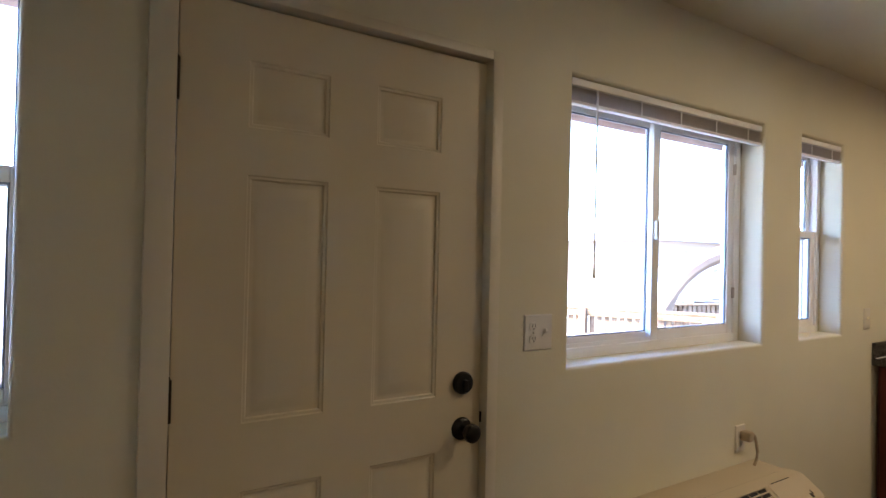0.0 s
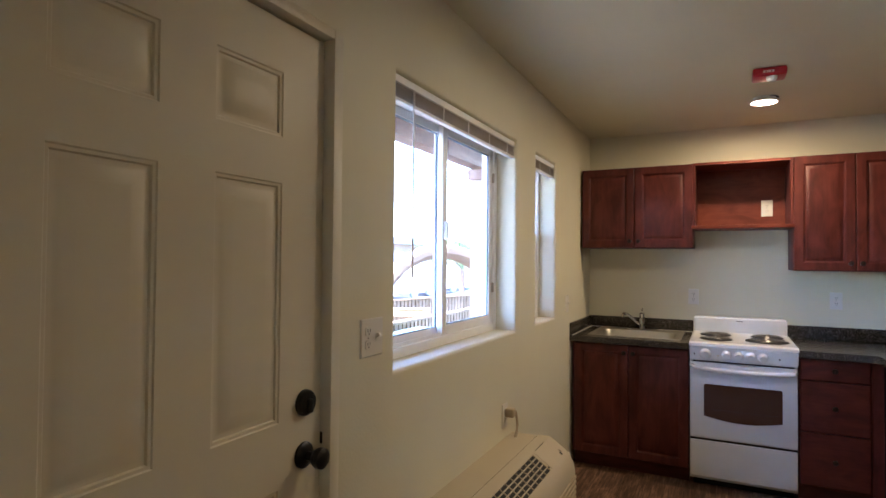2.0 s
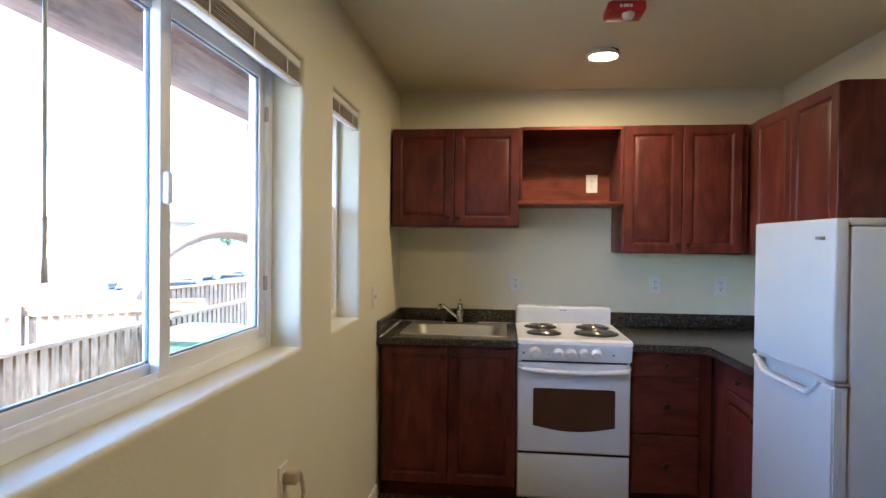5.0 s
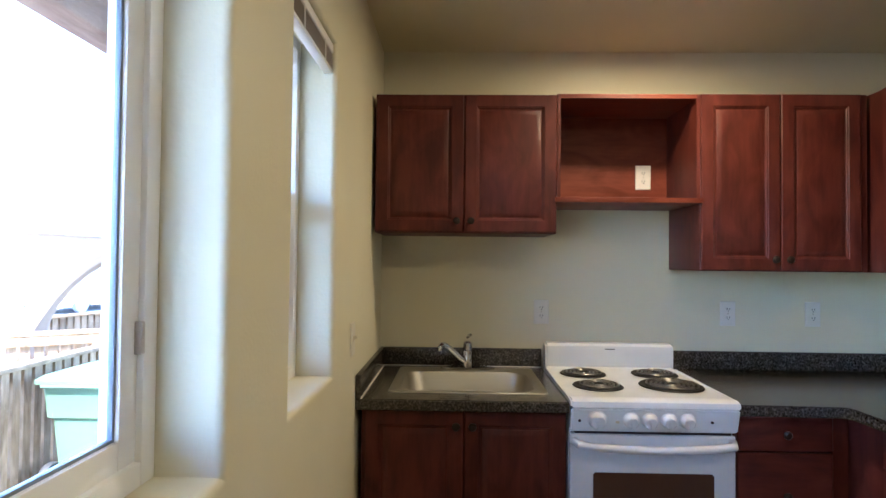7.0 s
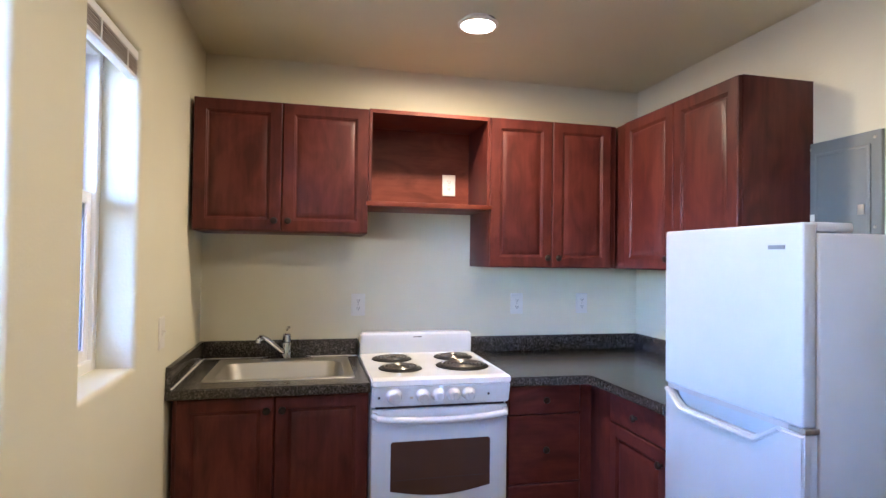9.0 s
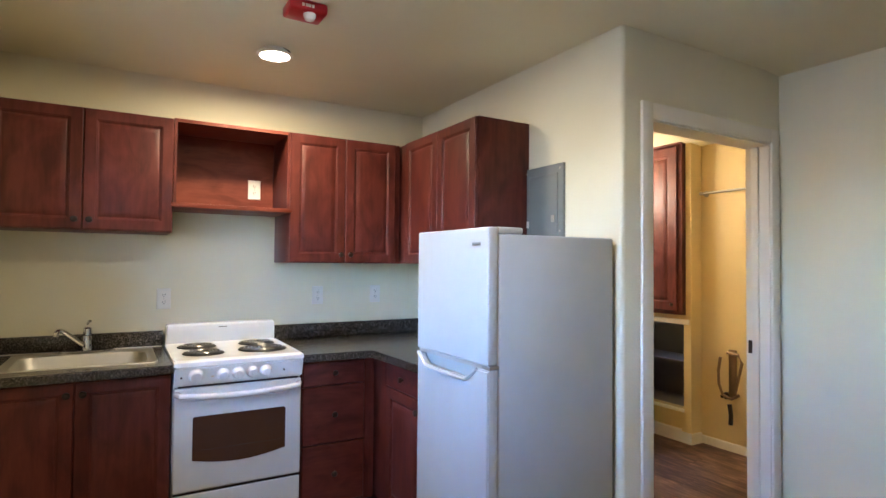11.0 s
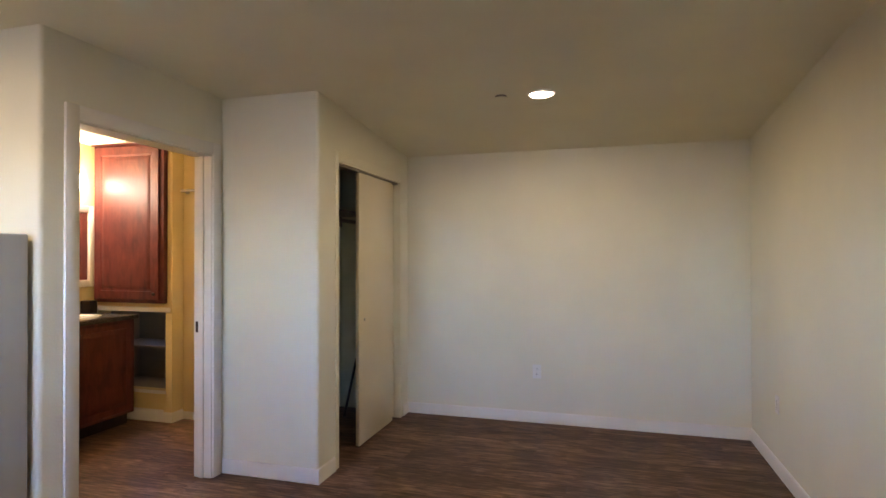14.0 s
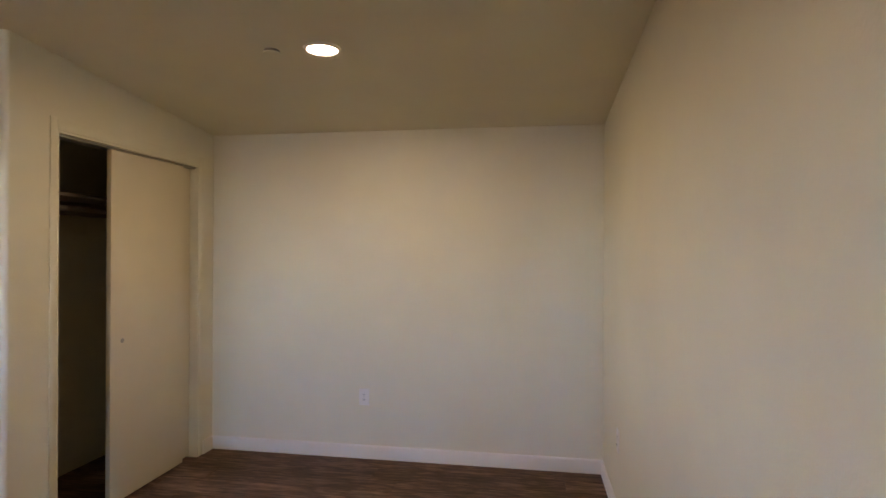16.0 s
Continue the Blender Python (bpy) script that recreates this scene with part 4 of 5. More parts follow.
part("grip_rim", bm, FRIDGE_WHITE, ld, "raised rim of the grip")
part("door_gap", boxed(FA + 0.006, -1.776, 0.993, FB - 0.006, -1.742, 1.009), SLAT, fr, "grey gap between the doors")
part("middle_hinge", boxed(FA - 0.002, -1.785, 0.994, FA + 0.05, -1.738, 1.008, bevel=0.002), STEEL, fr, "metal middle hinge")
part("hinge_cover", boxed(FA + 0.006, -1.90, 1.506, FA + 0.085, -1.782, 1.532, bevel=0.006), FRIDGE_WHITE, fr, "white top hinge cover")
part("badge", boxed(1.610, -1.7325, 1.462, 1.664, -1.7300, 1.473), GREY_METAL, fr, "small dark metal maker's badge")
part("kick_grille", boxed(FA + 0.02, -1.784, 0.02, FB - 0.02, -1.765, 0.070), GREY_METAL, fr)
for x in (FA + 0.05, FB - 0.05):
    for y in (-1.83, -2.34):
        part("foot", rod(bmesh.new(), (x, y, 0.0), (x, y, 0.05), 0.018), BLACK, fr)

# ---- breaker panel ----
bp = thing("breaker_panel", (2.040, PY, 1.32), "grey metal breaker panel on the wall above the fridge", "breaker panel")
pm = facing((2.190, PY + 0.014, 1.32), "+y")
part("cover", stepped(bmesh.new(), pm, 0, 0, 0.299, 0.569, [(0, -0.014), (0, -0.003), (0.003, 0)]), GREY_METAL, bp)
pd = part("door", stepped(bmesh.new(), pm, 0.045, 0.16, 0.262, 0.525, [(0, 0.0005), (0, 0.004), (0.003, 0.006), (0.012, 0.006), (0.014, 0.0045), (0.016, 0.0045)]), GREY_METAL, bp)
part("latch", boxed(1.946, PY + 0.019, 1.60, 1.969, PY + 0.024, 1.635, bevel=0.001), STEEL, pd)
part("sticker", boxed(2.149, PY + 0.0142, 1.58, 2.169, PY + 0.0152, 1.615), PLATE, bp, "small pale sticker")
for x, z in ((1.914, 1.865), (2.169, 1.865), (1.914, 1.555)):
    bm = bmesh.new()
    lathe(bm, [(0.006, 0), (0.005, 0.002), (0, 0.003)], facing((x, PY + 0.014, z), "+y"), 10)
    part("screw", bm, STEEL, bp)

# ---- outlets and switches ----


def socket_plate(name, m, label, kinds=("duplex",), group="wall outlets", plate=None):
    """m: a facing() at the plate's middle."""
    w = 0.072 + 0.046 * (len(kinds) - 1)
    t = thing(name, m.translation, label, "outlet" if kinds[0] == "duplex" else "switch", group)
    part("plate", stepped(bmesh.new(), m, -w / 2, -0.058, w / 2, 0.058, [(0, 0), (0, 0.003), (0.003, 0.006)]), plate or PLATE, t)
    for i, k in enumerate(kinds):
        u = (i - (len(kinds) - 1) / 2) * 0.046
        if k == "duplex":
            for v in (-0.020, 0.020):
                bm = bmesh.new()
                prof = round_rect(u - 0.0165, v - 0.014, u + 0.0165, v + 0.014, 0.008, 3)
                a = [bm.verts.new(m @ Vector((p, q, 0.0055))) for p, q in prof]
                b = [bm.verts.new(m @ Vector((p, q, 0.0085))) for p, q in prof]
                for j in range(len(a)):
                    bm.faces.new((a[j], a[(j + 1) % len(a)], b[(j + 1) % len(a)], b[j]))
                bm.faces.new(b)
                s = part("socket", bm, plate or PLATE, t)
                bm = bmesh.new()
                for du in (-0.006, 0.006):
                    bmesh.ops.create_cube(bm, size=1.0, matrix=m @ Matrix.LocRotScale((u + du, v + 0.003, 0.0083), None, (0.0027, 0.009, 0.0012)))
                bmesh.ops.create_cube(bm, size=1.0, matrix=m @ Matrix.LocRotScale((u, v - 0.007, 0.0083), None, (0.0045, 0.0045, 0.0012)))
                part("slots", bm, DARK, s, "dark plug slots")
            bm = bmesh.new()
            lathe(bm, [(0.003, 0), (0.002, 0.002), (0, 0.002)], m @ Matrix.Translation((u, 0, 0.006)), 8)
            part("screw", bm, STEEL, t)
        else:
            bm = bmesh.new()
            bmesh.ops.create_cube(bm, size=1.0, matrix=m @ Matrix.LocRotScale((u, 0.0, 0.0065), None, (0.011, 0.025, 0.003)))
            bmesh.ops.create_cube(bm, size=1.0, matrix=m @ Matrix.LocRotScale((u, 0.005, 0.012), Euler((-0.5, 0, 0)), (0.008, 0.011, 0.014)))
            part("toggle", bm, plate or PLATE, t)
    return t


socket_plate("wall_outlet", facing((KX, -0.775, 1.178), "-x"), "white duplex outlet on the kitchen wall over the sink splash")
socket_plate("wall_outlet", facing((KX, -1.663, 1.180), "-x"), "white duplex outlet on the kitchen wall over the counter")
socket_plate("wall_outlet", facing((KX, -2.063, 1.181), "-x"), "white duplex outlet near the kitchen corner")
socket_plate("wall_outlet", facing((KX - 0.014, -1.255, 1.826), "-x"), "white duplex outlet inside the open cabinet")
socket_plate("light_switch", facing((0.198, 0.0, 1.198), "-y"), "white two-gang plate with an outlet and a toggle", ("duplex", "toggle"), "wall switches", PLATE)
socket_plate("wall_outlet", facing((-0.312, FY, 0.427), "+y"), "white duplex outlet low on the bedroom wall")
socket_plate("wall_outlet", facing((WX, -4.60, 0.44), "+x"), "white duplex outlet low on the side wall")
socket_plate("light_switch", facing((2.62, 0.0, 1.14), "-y"), "pale single switch on the wall by the sink", ("toggle",), "wall switches", TRIM)
socket_plate("wall_outlet", facing((1.380, 0.0, 0.671), "-y"), "white outlet above the air conditioner", plate=TRIM)

# ---- air conditioner under the window ----
ac = thing("air_conditioner", (0.96, -0.16, 0.0), "cream through-wall air conditioner under the window", "air conditioner")
A0, A1 = 0.43, 1.505
part("rear_case", boxed(A0 + 0.01, -0.1355, 0.075, A1 - 0.004, 0.0, 0.570, bevel=0.003), IVORY, ac)
bm = bmesh.new()
prism(bm, [(-0.139, 0.075), (-0.139, 0.574), (-0.195, 0.573), (-0.295, 0.507), (-0.317, 0.470), (-0.325, 0.430), (-0.325, 0.075)], A0, A1, 0)
bmesh.ops.bevel(bm, geom=[e for e in bm.edges if abs(e.verts[0].co.x - e.verts[1].co.x) < 1e-5 and e.verts[0].co.z + e.verts[1].co.z < 0.98 and e.verts[0].co.z > 0.3], offset=0.012, segments=3, affect="EDGES")
cover = part("front_cover", bm, IVORY, ac)
part("seam", boxed(A0 + 0.01, -0.1395, 0.5675, A1 - 0.006, -0.1350, 0.5715), DARK, ac, "dark seam behind the cover")
sl = Matrix.Translation((0, -0.195, 0.573)) @ Matrix.Rotation(math.atan2(0.066, 0.100), 4, "X")
g0, g1 = 0.545, 1.205


def on_slope(u0, d0, h0, u1, d1, h1):
    bm = bmesh.new()
    bmesh.ops.create_cube(bm, size=1.0, matrix=sl @ Matrix.LocRotScale(((u0 + u1) / 2, -(d0 + d1) / 2, (h0 + h1) / 2), None, (u1 - u0, d1 - d0, h1 - h0)))
    return bm


gr = part("outlet_grille", on_slope(g0, 0.004, -0.001, g1, 0.106, 0.0010), DARK, cover, "dark air outlet with cream vanes")
for k in range(6):
    d = 0.004 + 0.0204 * k
    part("vane", on_slope(g0, d - 0.0026, 0.0008, g1, d + 0.0026, 0.008), IVORY, cover)
for k in range(12):
    u = g0 + (g1 - g0) * k / 11
    part("crossbar", on_slope(u - 0.0020, 0.004, 0.0008, u + 0.0020, 0.106, 0.0045), CORD, cover)
part("control_lid", on_slope(1.235, 0.002, 0.0002, 1.494, 0.104, 0.0024), IVORY, cover)
part("lid_slot", on_slope(1.262, -0.002, 0.0002, 1.40, 0.0015, 0.0014), DARK, cover, "dark slot behind the control lid")
part("dial", on_slope(1.418, 0.082, 0.0018, 1.436, 0.100, 0.0034), BRONZE, cover, "dark recessed dial")
part("dial_slot", on_slope(1.440, 0.070, 0.0018, 1.446, 0.088, 0.0032), BRONZE, cover, "dark slot beside the dial")
part("rivet", rod(bmesh.new(), sl @ Vector((1.222, -0.090, 0.0)), sl @ Vector((1.222, -0.090, 0.003)), 0.005), BRONZE, cover)
for k in range(12):
    z = 0.12 + 0.025 * k
    part("intake_louvre", boxed(A0 + 0.03, -0.331, z, A1 - 0.006, -0.3245, z + 0.013, bevel=0.002), IVORY, cover)
part("foot", boxed(A0 + 0.05, -0.30, 0.010, A1 - 0.05, -0.02, 0.076), BRONZE, ac)
ac.location.z -= 0.010
pl = thing("power_cord", (1.39, -0.02, 0.66), "tan plug and short cord of the air conditioner", "power cord")
bm = box(bmesh.new(), 1.358, -0.052, 0.680, 1.398, -0.0075, 0.722, 0.007, 3)
part("plug", bm, CORD, pl, "tan angled plug")
part("cord", tube(bmesh.new(), [(1.392, -0.044, 0.714), (1.408, -0.048, 0.700), (1.418, -0.050, 0.665), (1.428, -0.050, 0.630), (1.424, -0.048, 0.600), (1.410, -0.045, 0.572)], 0.0065, 10), CORD, pl)

pl.location += Vector((0.008, 0.0, -0.014))

# ---- ceiling fittings ----


def trim_ring(parent, x, y, z, r, h):
    bm = bmesh.new()
    lathe(bm, [(r * 0.80, 0.0), (r * 0.80, -h), (r * 0.86, -h - 0.004), (r, -h * 0.5), (r, 0.0)], pose(x, y, z), 36)
    return part("trim_ring", bm, TRIM, parent, "white metal trim ring")


def downlight(x, y, drop, label):
    z = ceiling_at(y)
    t = thing("ceiling_downlight", (x, y, z), label, "ceiling light", "recessed ceiling lights")
    if drop > 0.02:
        part("spring_housing", rod(bmesh.new(), (x, y, z), (x, y, z - drop), 0.062, seg=28), TRIM, t, "white housing hanging out of its hole")
        part("hole_rim", rod(bmesh.new(), (x + 0.012, y - 0.01, z - 0.003), (x + 0.012, y - 0.01, z - 0.0005), 0.070, seg=28), DARK, t, "dark gap round the housing")
    trim_ring(t, x, y, z - drop, 0.086, 0.008)
    bm = bmesh.new()
    lathe(bm, [(0.069, -0.004), (0.05, -0.007), (0.0, -0.009)], pose(x, y, z - drop), 32)
    part("lens", bm, LENS, t, "glowing warm white lens")


downlight(*LAMP_KITCHEN, 0.021, "lit white downlight hanging slightly out of the kitchen ceiling")
downlight(*LAMP_MIDDLE, 0.0, "lit white recessed downlight in the room's ceiling")
downlight(*LAMP_BEDROOM, 0.0, "lit white recessed downlight in the bedroom ceiling")
al = thing("fire_alarm", (2.10, -1.185, CEIL), "red ceiling fire alarm with a clear strobe", "fire alarm")
part("housing", boxed(2.025, -1.262, CEIL - 0.045, 2.150, -1.108, CEIL, bevel=0.012, seg=3), RED, al)
bm = bmesh.new()
lathe(bm, [(0.026, 0), (0.025, -0.012), (0.018, -0.024), (0.0, -0.030)], pose(2.058, -1.195, CEIL - 0.044), 18)
part("strobe", bm, PORCELAIN, al, "clear strobe lens")
for k, w in enumerate((0.010, 0.008, 0.012, 0.009)):
    part("lettering", boxed(2.0235, -1.165 - 0.013 * k, CEIL - 0.030, 2.0255, -1.165 - 0.013 * k + w, CEIL - 0.018), PLATE, al, "white bars of lettering")
SZ = ceiling_at(-3.983)
sp = thing("sprinkler_cover", (-0.243, -3.983, SZ), "flat white sprinkler cover on the ceiling", "sprinkler cover")
bm = bmesh.new()
lathe(bm, [(0.0, -0.016), (0.042, -0.016), (0.044, -0.011), (0.040, -0.010), (0.026, -0.009), (0.024, 0.004), (0, 0.004)], pose(-0.243, -3.983, SZ), 28)
part("disc", bm, CEILING, sp)
# Added brown disc paints the shadow between the cover and the ceiling.
part("shadow_gap", rod(bmesh.new(), (-0.243, -3.983, SZ - 0.012), (-0.243, -3.983, SZ + 0.003), 0.037, seg=24), SHADE_BROWN, sp, "brown disc drawn as the shadow over the cover")

# ---- bathroom things ----
lc = thing("linen_cabinet", (3.05, AY, 1.0), "cherry one-door linen cabinet over an open niche", "cabinet")
part("case", boxed(2.682, AY - 0.0, 1.0, 3.42, AY + 0.045, 2.385, bevel=0.002), CHERRY, lc)
lm = facing((3.42, AY + 0.064, 1.0), "+y")
ld2 = part("door", stepped(bmesh.new(), lm, 0.02, 0.03, 0.700, 1.335, [(0, -0.019), (0, -0.003), (0.003, 0), (0.07, 0), (0.074, -0.005), (0.088, -0.006), (0.094, -0.002), (0.125, -0.0005)]), CHERRY, lc)
knob(ld2, lm, 0.665, 0.08)
part("crown", boxed(2.672, AY, 2.352, 3.43, AY + 0.075, 2.392, bevel=0.006), CHERRY_X, lc)
ns = thing("niche_shelf", (3.05, -4.66, 0.58), "shelf in the open niche, boards coloured dark for shade, white trim", "shelf")
# Both boards are darkened for the niche's shade; apron and header stay white.
part("board", boxed(2.662, -4.895, 0.594, 3.445, AY - 0.14, 0.608), SHADE_BROWN, ns)
part("bottom_board", boxed(2.662, -4.895, 0.20, 3.445, AY - 0.131, 0.243), SHADE_BROWN, ns)
part("apron", boxed(2.695, AY, 0.235, 3.42, AY + 0.010, 0.262, bevel=0.002), TRIM, ns)
part("header", boxed(2.650, AY, 0.925, 3.42, AY + 0.012, 0.965, bevel=0.003), TRIM, ns)
va = thing("bathroom_vanity", (3.17, -3.8, 0.0), "dark cherry bathroom vanity with a white basin", "vanity")
part("body", boxed(2.935, -4.325, 0.10, EX, -3.20, 0.875, bevel=0.002), CHERRY, va)
part("toe_kick", boxed(3.00, -4.32, 0.0, EX, -3.205, 0.10), BRONZE, va)
vm = facing((2.933, -3.20, 0.10), "-x")
for u in (0.02, 0.565):
    d = part("door", stepped(bmesh.new(), vm, u, 0.02, u + 0.535, 0.755, RAISED), CHERRY, va)
    knob(d, vm, u + (0.50 if u < 0.1 else 0.035), 0.70)
part("vanity_top", boxed(2.905, -4.345, 0.876, EX, -3.19, 0.910, bevel=0.005), STONE, va, "dark speckled vanity top")
bm = bmesh.new()
lathe(bm, [(0.235, 0.911), (0.232, 0.922), (0.20, 0.924), (0.18, 0.915), (0.10, 0.835), (0.0, 0.825)], Matrix.Translation((3.18, -3.93, 0)) @ Matrix.Diagonal((0.86, 1.05, 1, 1)), 32)
part("basin", bm, PORCELAIN, va, "white oval drop-in basin")
tbx = thing("tissue_box", (3.38, -4.30, 0.911), "small dark box on the vanity top", "box")
part("carton", boxed(3.33, -4.36 + 0.03, 0.911, 3.43, -4.25, 1.02, bevel=0.004), BRONZE, tbx)
mi = thing("bathroom_mirror", (EX, -3.9, 1.14), "bathroom mirror in a white moulded frame", "mirror")
part("mirror_glass", boxed(EX - 0.014, -4.335, 1.19, EX - 0.010, -3.46, 1.785), MIRROR, mi)
bm = bmesh.new()
for a in ((-4.395, 1.135, -4.330, 1.835), (-3.465, 1.135, -3.400, 1.835), (-4.330, 1.135, -3.465, 1.195), (-4.330, 1.775, -3.465, 1.835)):
    box(bm, EX - 0.028, a[0], a[1], EX, a[2], a[3], 0.008, 2)
part("mirror_frame", bm, TRIM, mi, "white moulded frame")
vl = thing("vanity_light", (EX, -3.95, 2.0), "lit vanity light bar over the mirror", "wall light")
part("bar", boxed(EX - 0.03, -4.24, 1.985, EX, -3.60, 2.055, bevel=0.004), CHROME, vl)
for y in (-4.18, -3.92, -3.66):
    bm = bmesh.new()
    lathe(bm, [(0.03, 0.0), (0.045, 0.03), (0.052, 0.07), (0.048, 0.11), (0.0, 0.112)], pose(EX - 0.085, y, 1.965), 20)
    part("glass_shade", bm, LENS, vl, "glowing frosted shade")
    part("arm", rod(bmesh.new(), (EX - 0.085, y, 2.02), (EX, y, 2.02), 0.012), CHROME, vl)
lamp = bpy.data.lights.new("vanity_bulb", "POINT")
lamp.energy, lamp.color, lamp.shadow_soft_size = 0.55, (1.0, 0.64, 0.27), 0.17
new("vanity_bulb", lamp).location = (EX - 0.20, -3.92, 2.02)
tb = thing("towel_bar", (2.2, BBY, 1.95), "brushed metal bar high on the bathroom wall", "towel bar")
part("bar", rod(bmesh.new(), (1.75, BBY + 0.06, 1.955), (2.606, BBY + 0.06, 1.955), 0.010), STEEL, tb)
for x in (1.80, 2.59):
    bm = bmesh.new()
    lathe(bm, [(0.024, 0), (0.022, 0.008), (0.011, 0.012), (0.011, 0.055), (0.015, 0.06), (0.015, 0.072), (0, 0.073)], facing((x, BBY, 1.955), "+y"), 16)
    part("bracket", bm, STEEL, tb)
gb2 = thing("folding_grab_bar", (2.35, BBY, 0.4), "folded metal grab bar and bracket on the bathroom wall", "grab bar")
part("wall_plate", boxed(2.345, BBY, 0.40, 2.405, BBY + 0.012, 0.76, bevel=0.004), BRASSY, gb2)
part("rail", tube(bmesh.new(), [(2.445, BBY + 0.05, 0.70), (2.455, BBY + 0.06, 0.60), (2.452, BBY + 0.06, 0.50), (2.425, BBY + 0.055, 0.42), (2.36, BBY + 0.05, 0.40), (2.30, BBY + 0.05, 0.44)], 0.011), BRASSY, gb2)
part("rail", tube(bmesh.new(), [(2.39, BBY + 0.05, 0.74), (2.30, BBY + 0.06, 0.735), (2.27, BBY + 0.06, 0.68), (2.33, BBY + 0.05, 0.45)], 0.011), BRASSY, gb2)
bm = bmesh.new()
lathe(bm, [(0.028, 0), (0.026, 0.012), (0.012, 0.02), (0.012, 0.06), (0, 0.06)], facing((2.428, BBY, 0.408), "+y"), 16)
part("flange", bm, BRONZE, gb2)
part("lever", tube(bmesh.new(), [(2.375, BBY + 0.05, 0.36), (2.362, BBY + 0.05, 0.28), (2.366, BBY + 0.05, 0.21)], 0.016), BRONZE, gb2)
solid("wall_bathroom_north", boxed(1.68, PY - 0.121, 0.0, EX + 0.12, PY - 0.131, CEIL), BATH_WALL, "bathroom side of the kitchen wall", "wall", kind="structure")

# ---- outdoors ----
GZ = -0.36
solid("ground", boxed(-60, 0.20, GZ - 0.10, 90, 160, GZ), CONCRETE, "pale sunlit concrete ground", "ground", kind="structure")
solid("porch_slab", boxed(-4.0, 0.20, GZ - 0.001, 9.0, 3.05, GZ + 0.03), CONCRETE, "pale concrete porch slab", "porch", kind="structure")
porch = thing("porch_roof", (2.5, 1.4, 2.3), "brown painted porch roof with beams", "porch roof", kind="structure")
part("deck", boxed(-4.0, 0.20, 2.60, 9.0, 1.50, 2.66), BEAM, porch)
part("edge_beam", boxed(-4.0, 1.03, 2.30, 9.0, 1.175, 2.52, bevel=0.01), BEAM, porch, "brown edge beam")
for k in range(22):
    x = -3.8 + 0.6 * k
    part("rafter", boxed(x, 0.20, 2.52, x + 0.045, 1.50, 2.60), BEAM, porch)
for x in (-2.6, 3.69):
    ps = thing("porch_post", (x, 1.10, GZ + 0.03), "tan textured porch post under the beam", "post", "porch posts")
    part("shaft", boxed(x - 0.072, 1.03, GZ + 0.03, x + 0.072, 1.175, 2.20, bevel=0.006), STUCCO, ps)
    part("cap", boxed(x - 0.10, 1.005, 2.20, x + 0.10, 1.20, 2.30, bevel=0.006), BEAM, ps)


def railing(x0, y0, x1, y1, top, label, pitch=0.105):
    r = thing("wooden_railing", (x0, y0, GZ), label, "railing", "wooden railings")
    a, b = Vector((x0, y0, 0)), Vector((x1, y1, 0))
    d = b - a
    m = Matrix.Translation(a) @ Matrix.Rotation(math.atan2(d.y, d.x), 4, "Z")
    L = d.length

    def piece(name, u0, v0, z0, u1, v1, z1, mat):
        bm = boxed(u0, v0, z0, u1, v1, z1, bevel=0.004)
        bm.transform(m)
        part(name, bm, mat, r)

    piece("top_rail", 0, -0.05, top - 0.035, L, 0.06, top, CEDAR_X)
    piece("upper_rail", 0, 0.012, top - 0.13, L, 0.05, top - 0.035, CEDAR_X)
    piece("lower_rail", 0, 0.012, GZ + 0.12, L, 0.05, GZ + 0.21, CEDAR_X)
    for k in range(int(L / 1.8) + 1):
        piece("post", 1.8 * k, 0.051, GZ + 0.001, 1.8 * k + 0.09, 0.141, top + 0.001, CEDAR)
    mesh = None
    for k in range(int(L / pitch)):
        u = 0.04 + pitch * k
        if mesh is None:
            bm = boxed(-0.037, -0.026, GZ + 0.06, 0.037, 0.011, top - 0.036)
            ob = part("picket", bm, CEDAR, None)
            mesh = ob.data
        else:
            ob = new("picket", mesh)
        ob.parent = r
        ob.matrix_basis = Matrix.Translation(-Vector((x0, y0, GZ))) @ m @ Matrix.Translation((u, 0, 0.004 * math.sin(k * 1.7)))
    return r


railing(-1.5, 2.82, 9.0, 2.82, 0.63, "sunlit weathered wooden porch railing")
railing(6.15, 2.95, 4.4, 5.6, 0.72, "weathered wooden railing along a side ramp")
railing(7.4, 4.9, 13.0, 3.5, 0.66, "far weathered wooden railing")

bn = thing("wheelie_bin", (4.34, 2.05, GZ + 0.03), "green plastic wheelie bin by the railing", "bin")
bz = GZ + 0.03
bm = bmesh.new()
bowl(bm, [(4.08, 1.80, 4.56, 2.30, 0.05, bz + 0.05), (4.02, 1.76, 4.62, 2.34, 0.06, bz + 0.60), (3.99, 1.73, 4.65, 2.37, 0.06, bz + 0.62), (3.97, 1.71, 4.67, 2.39, 0.06, bz + 0.86), (3.95, 1.69, 4.69, 2.41, 0.06, bz + 0.90)])
bmesh.ops.holes_fill(bm, edges=bm.edges)
part("tub", bm, GREEN, bn)
bm = bmesh.new()
bowl(bm, [(3.92, 1.67, 4.72, 2.43, 0.06, bz + 0.895), (3.92, 1.67, 4.72, 2.43, 0.06, bz + 0.925), (3.97, 1.71, 4.68, 2.39, 0.06, bz + 0.955), (4.05, 1.78, 4.6, 2.32, 0.06, bz + 0.965)])
bmesh.ops.holes_fill(bm, edges=bm.edges)
part("lid", bm, GREEN, bn, "green lid")
part("handle", rod(bmesh.new(), (3.93, 1.75, bz + 0.88), (3.93, 2.35, bz + 0.88), 0.015), GREEN, bn)
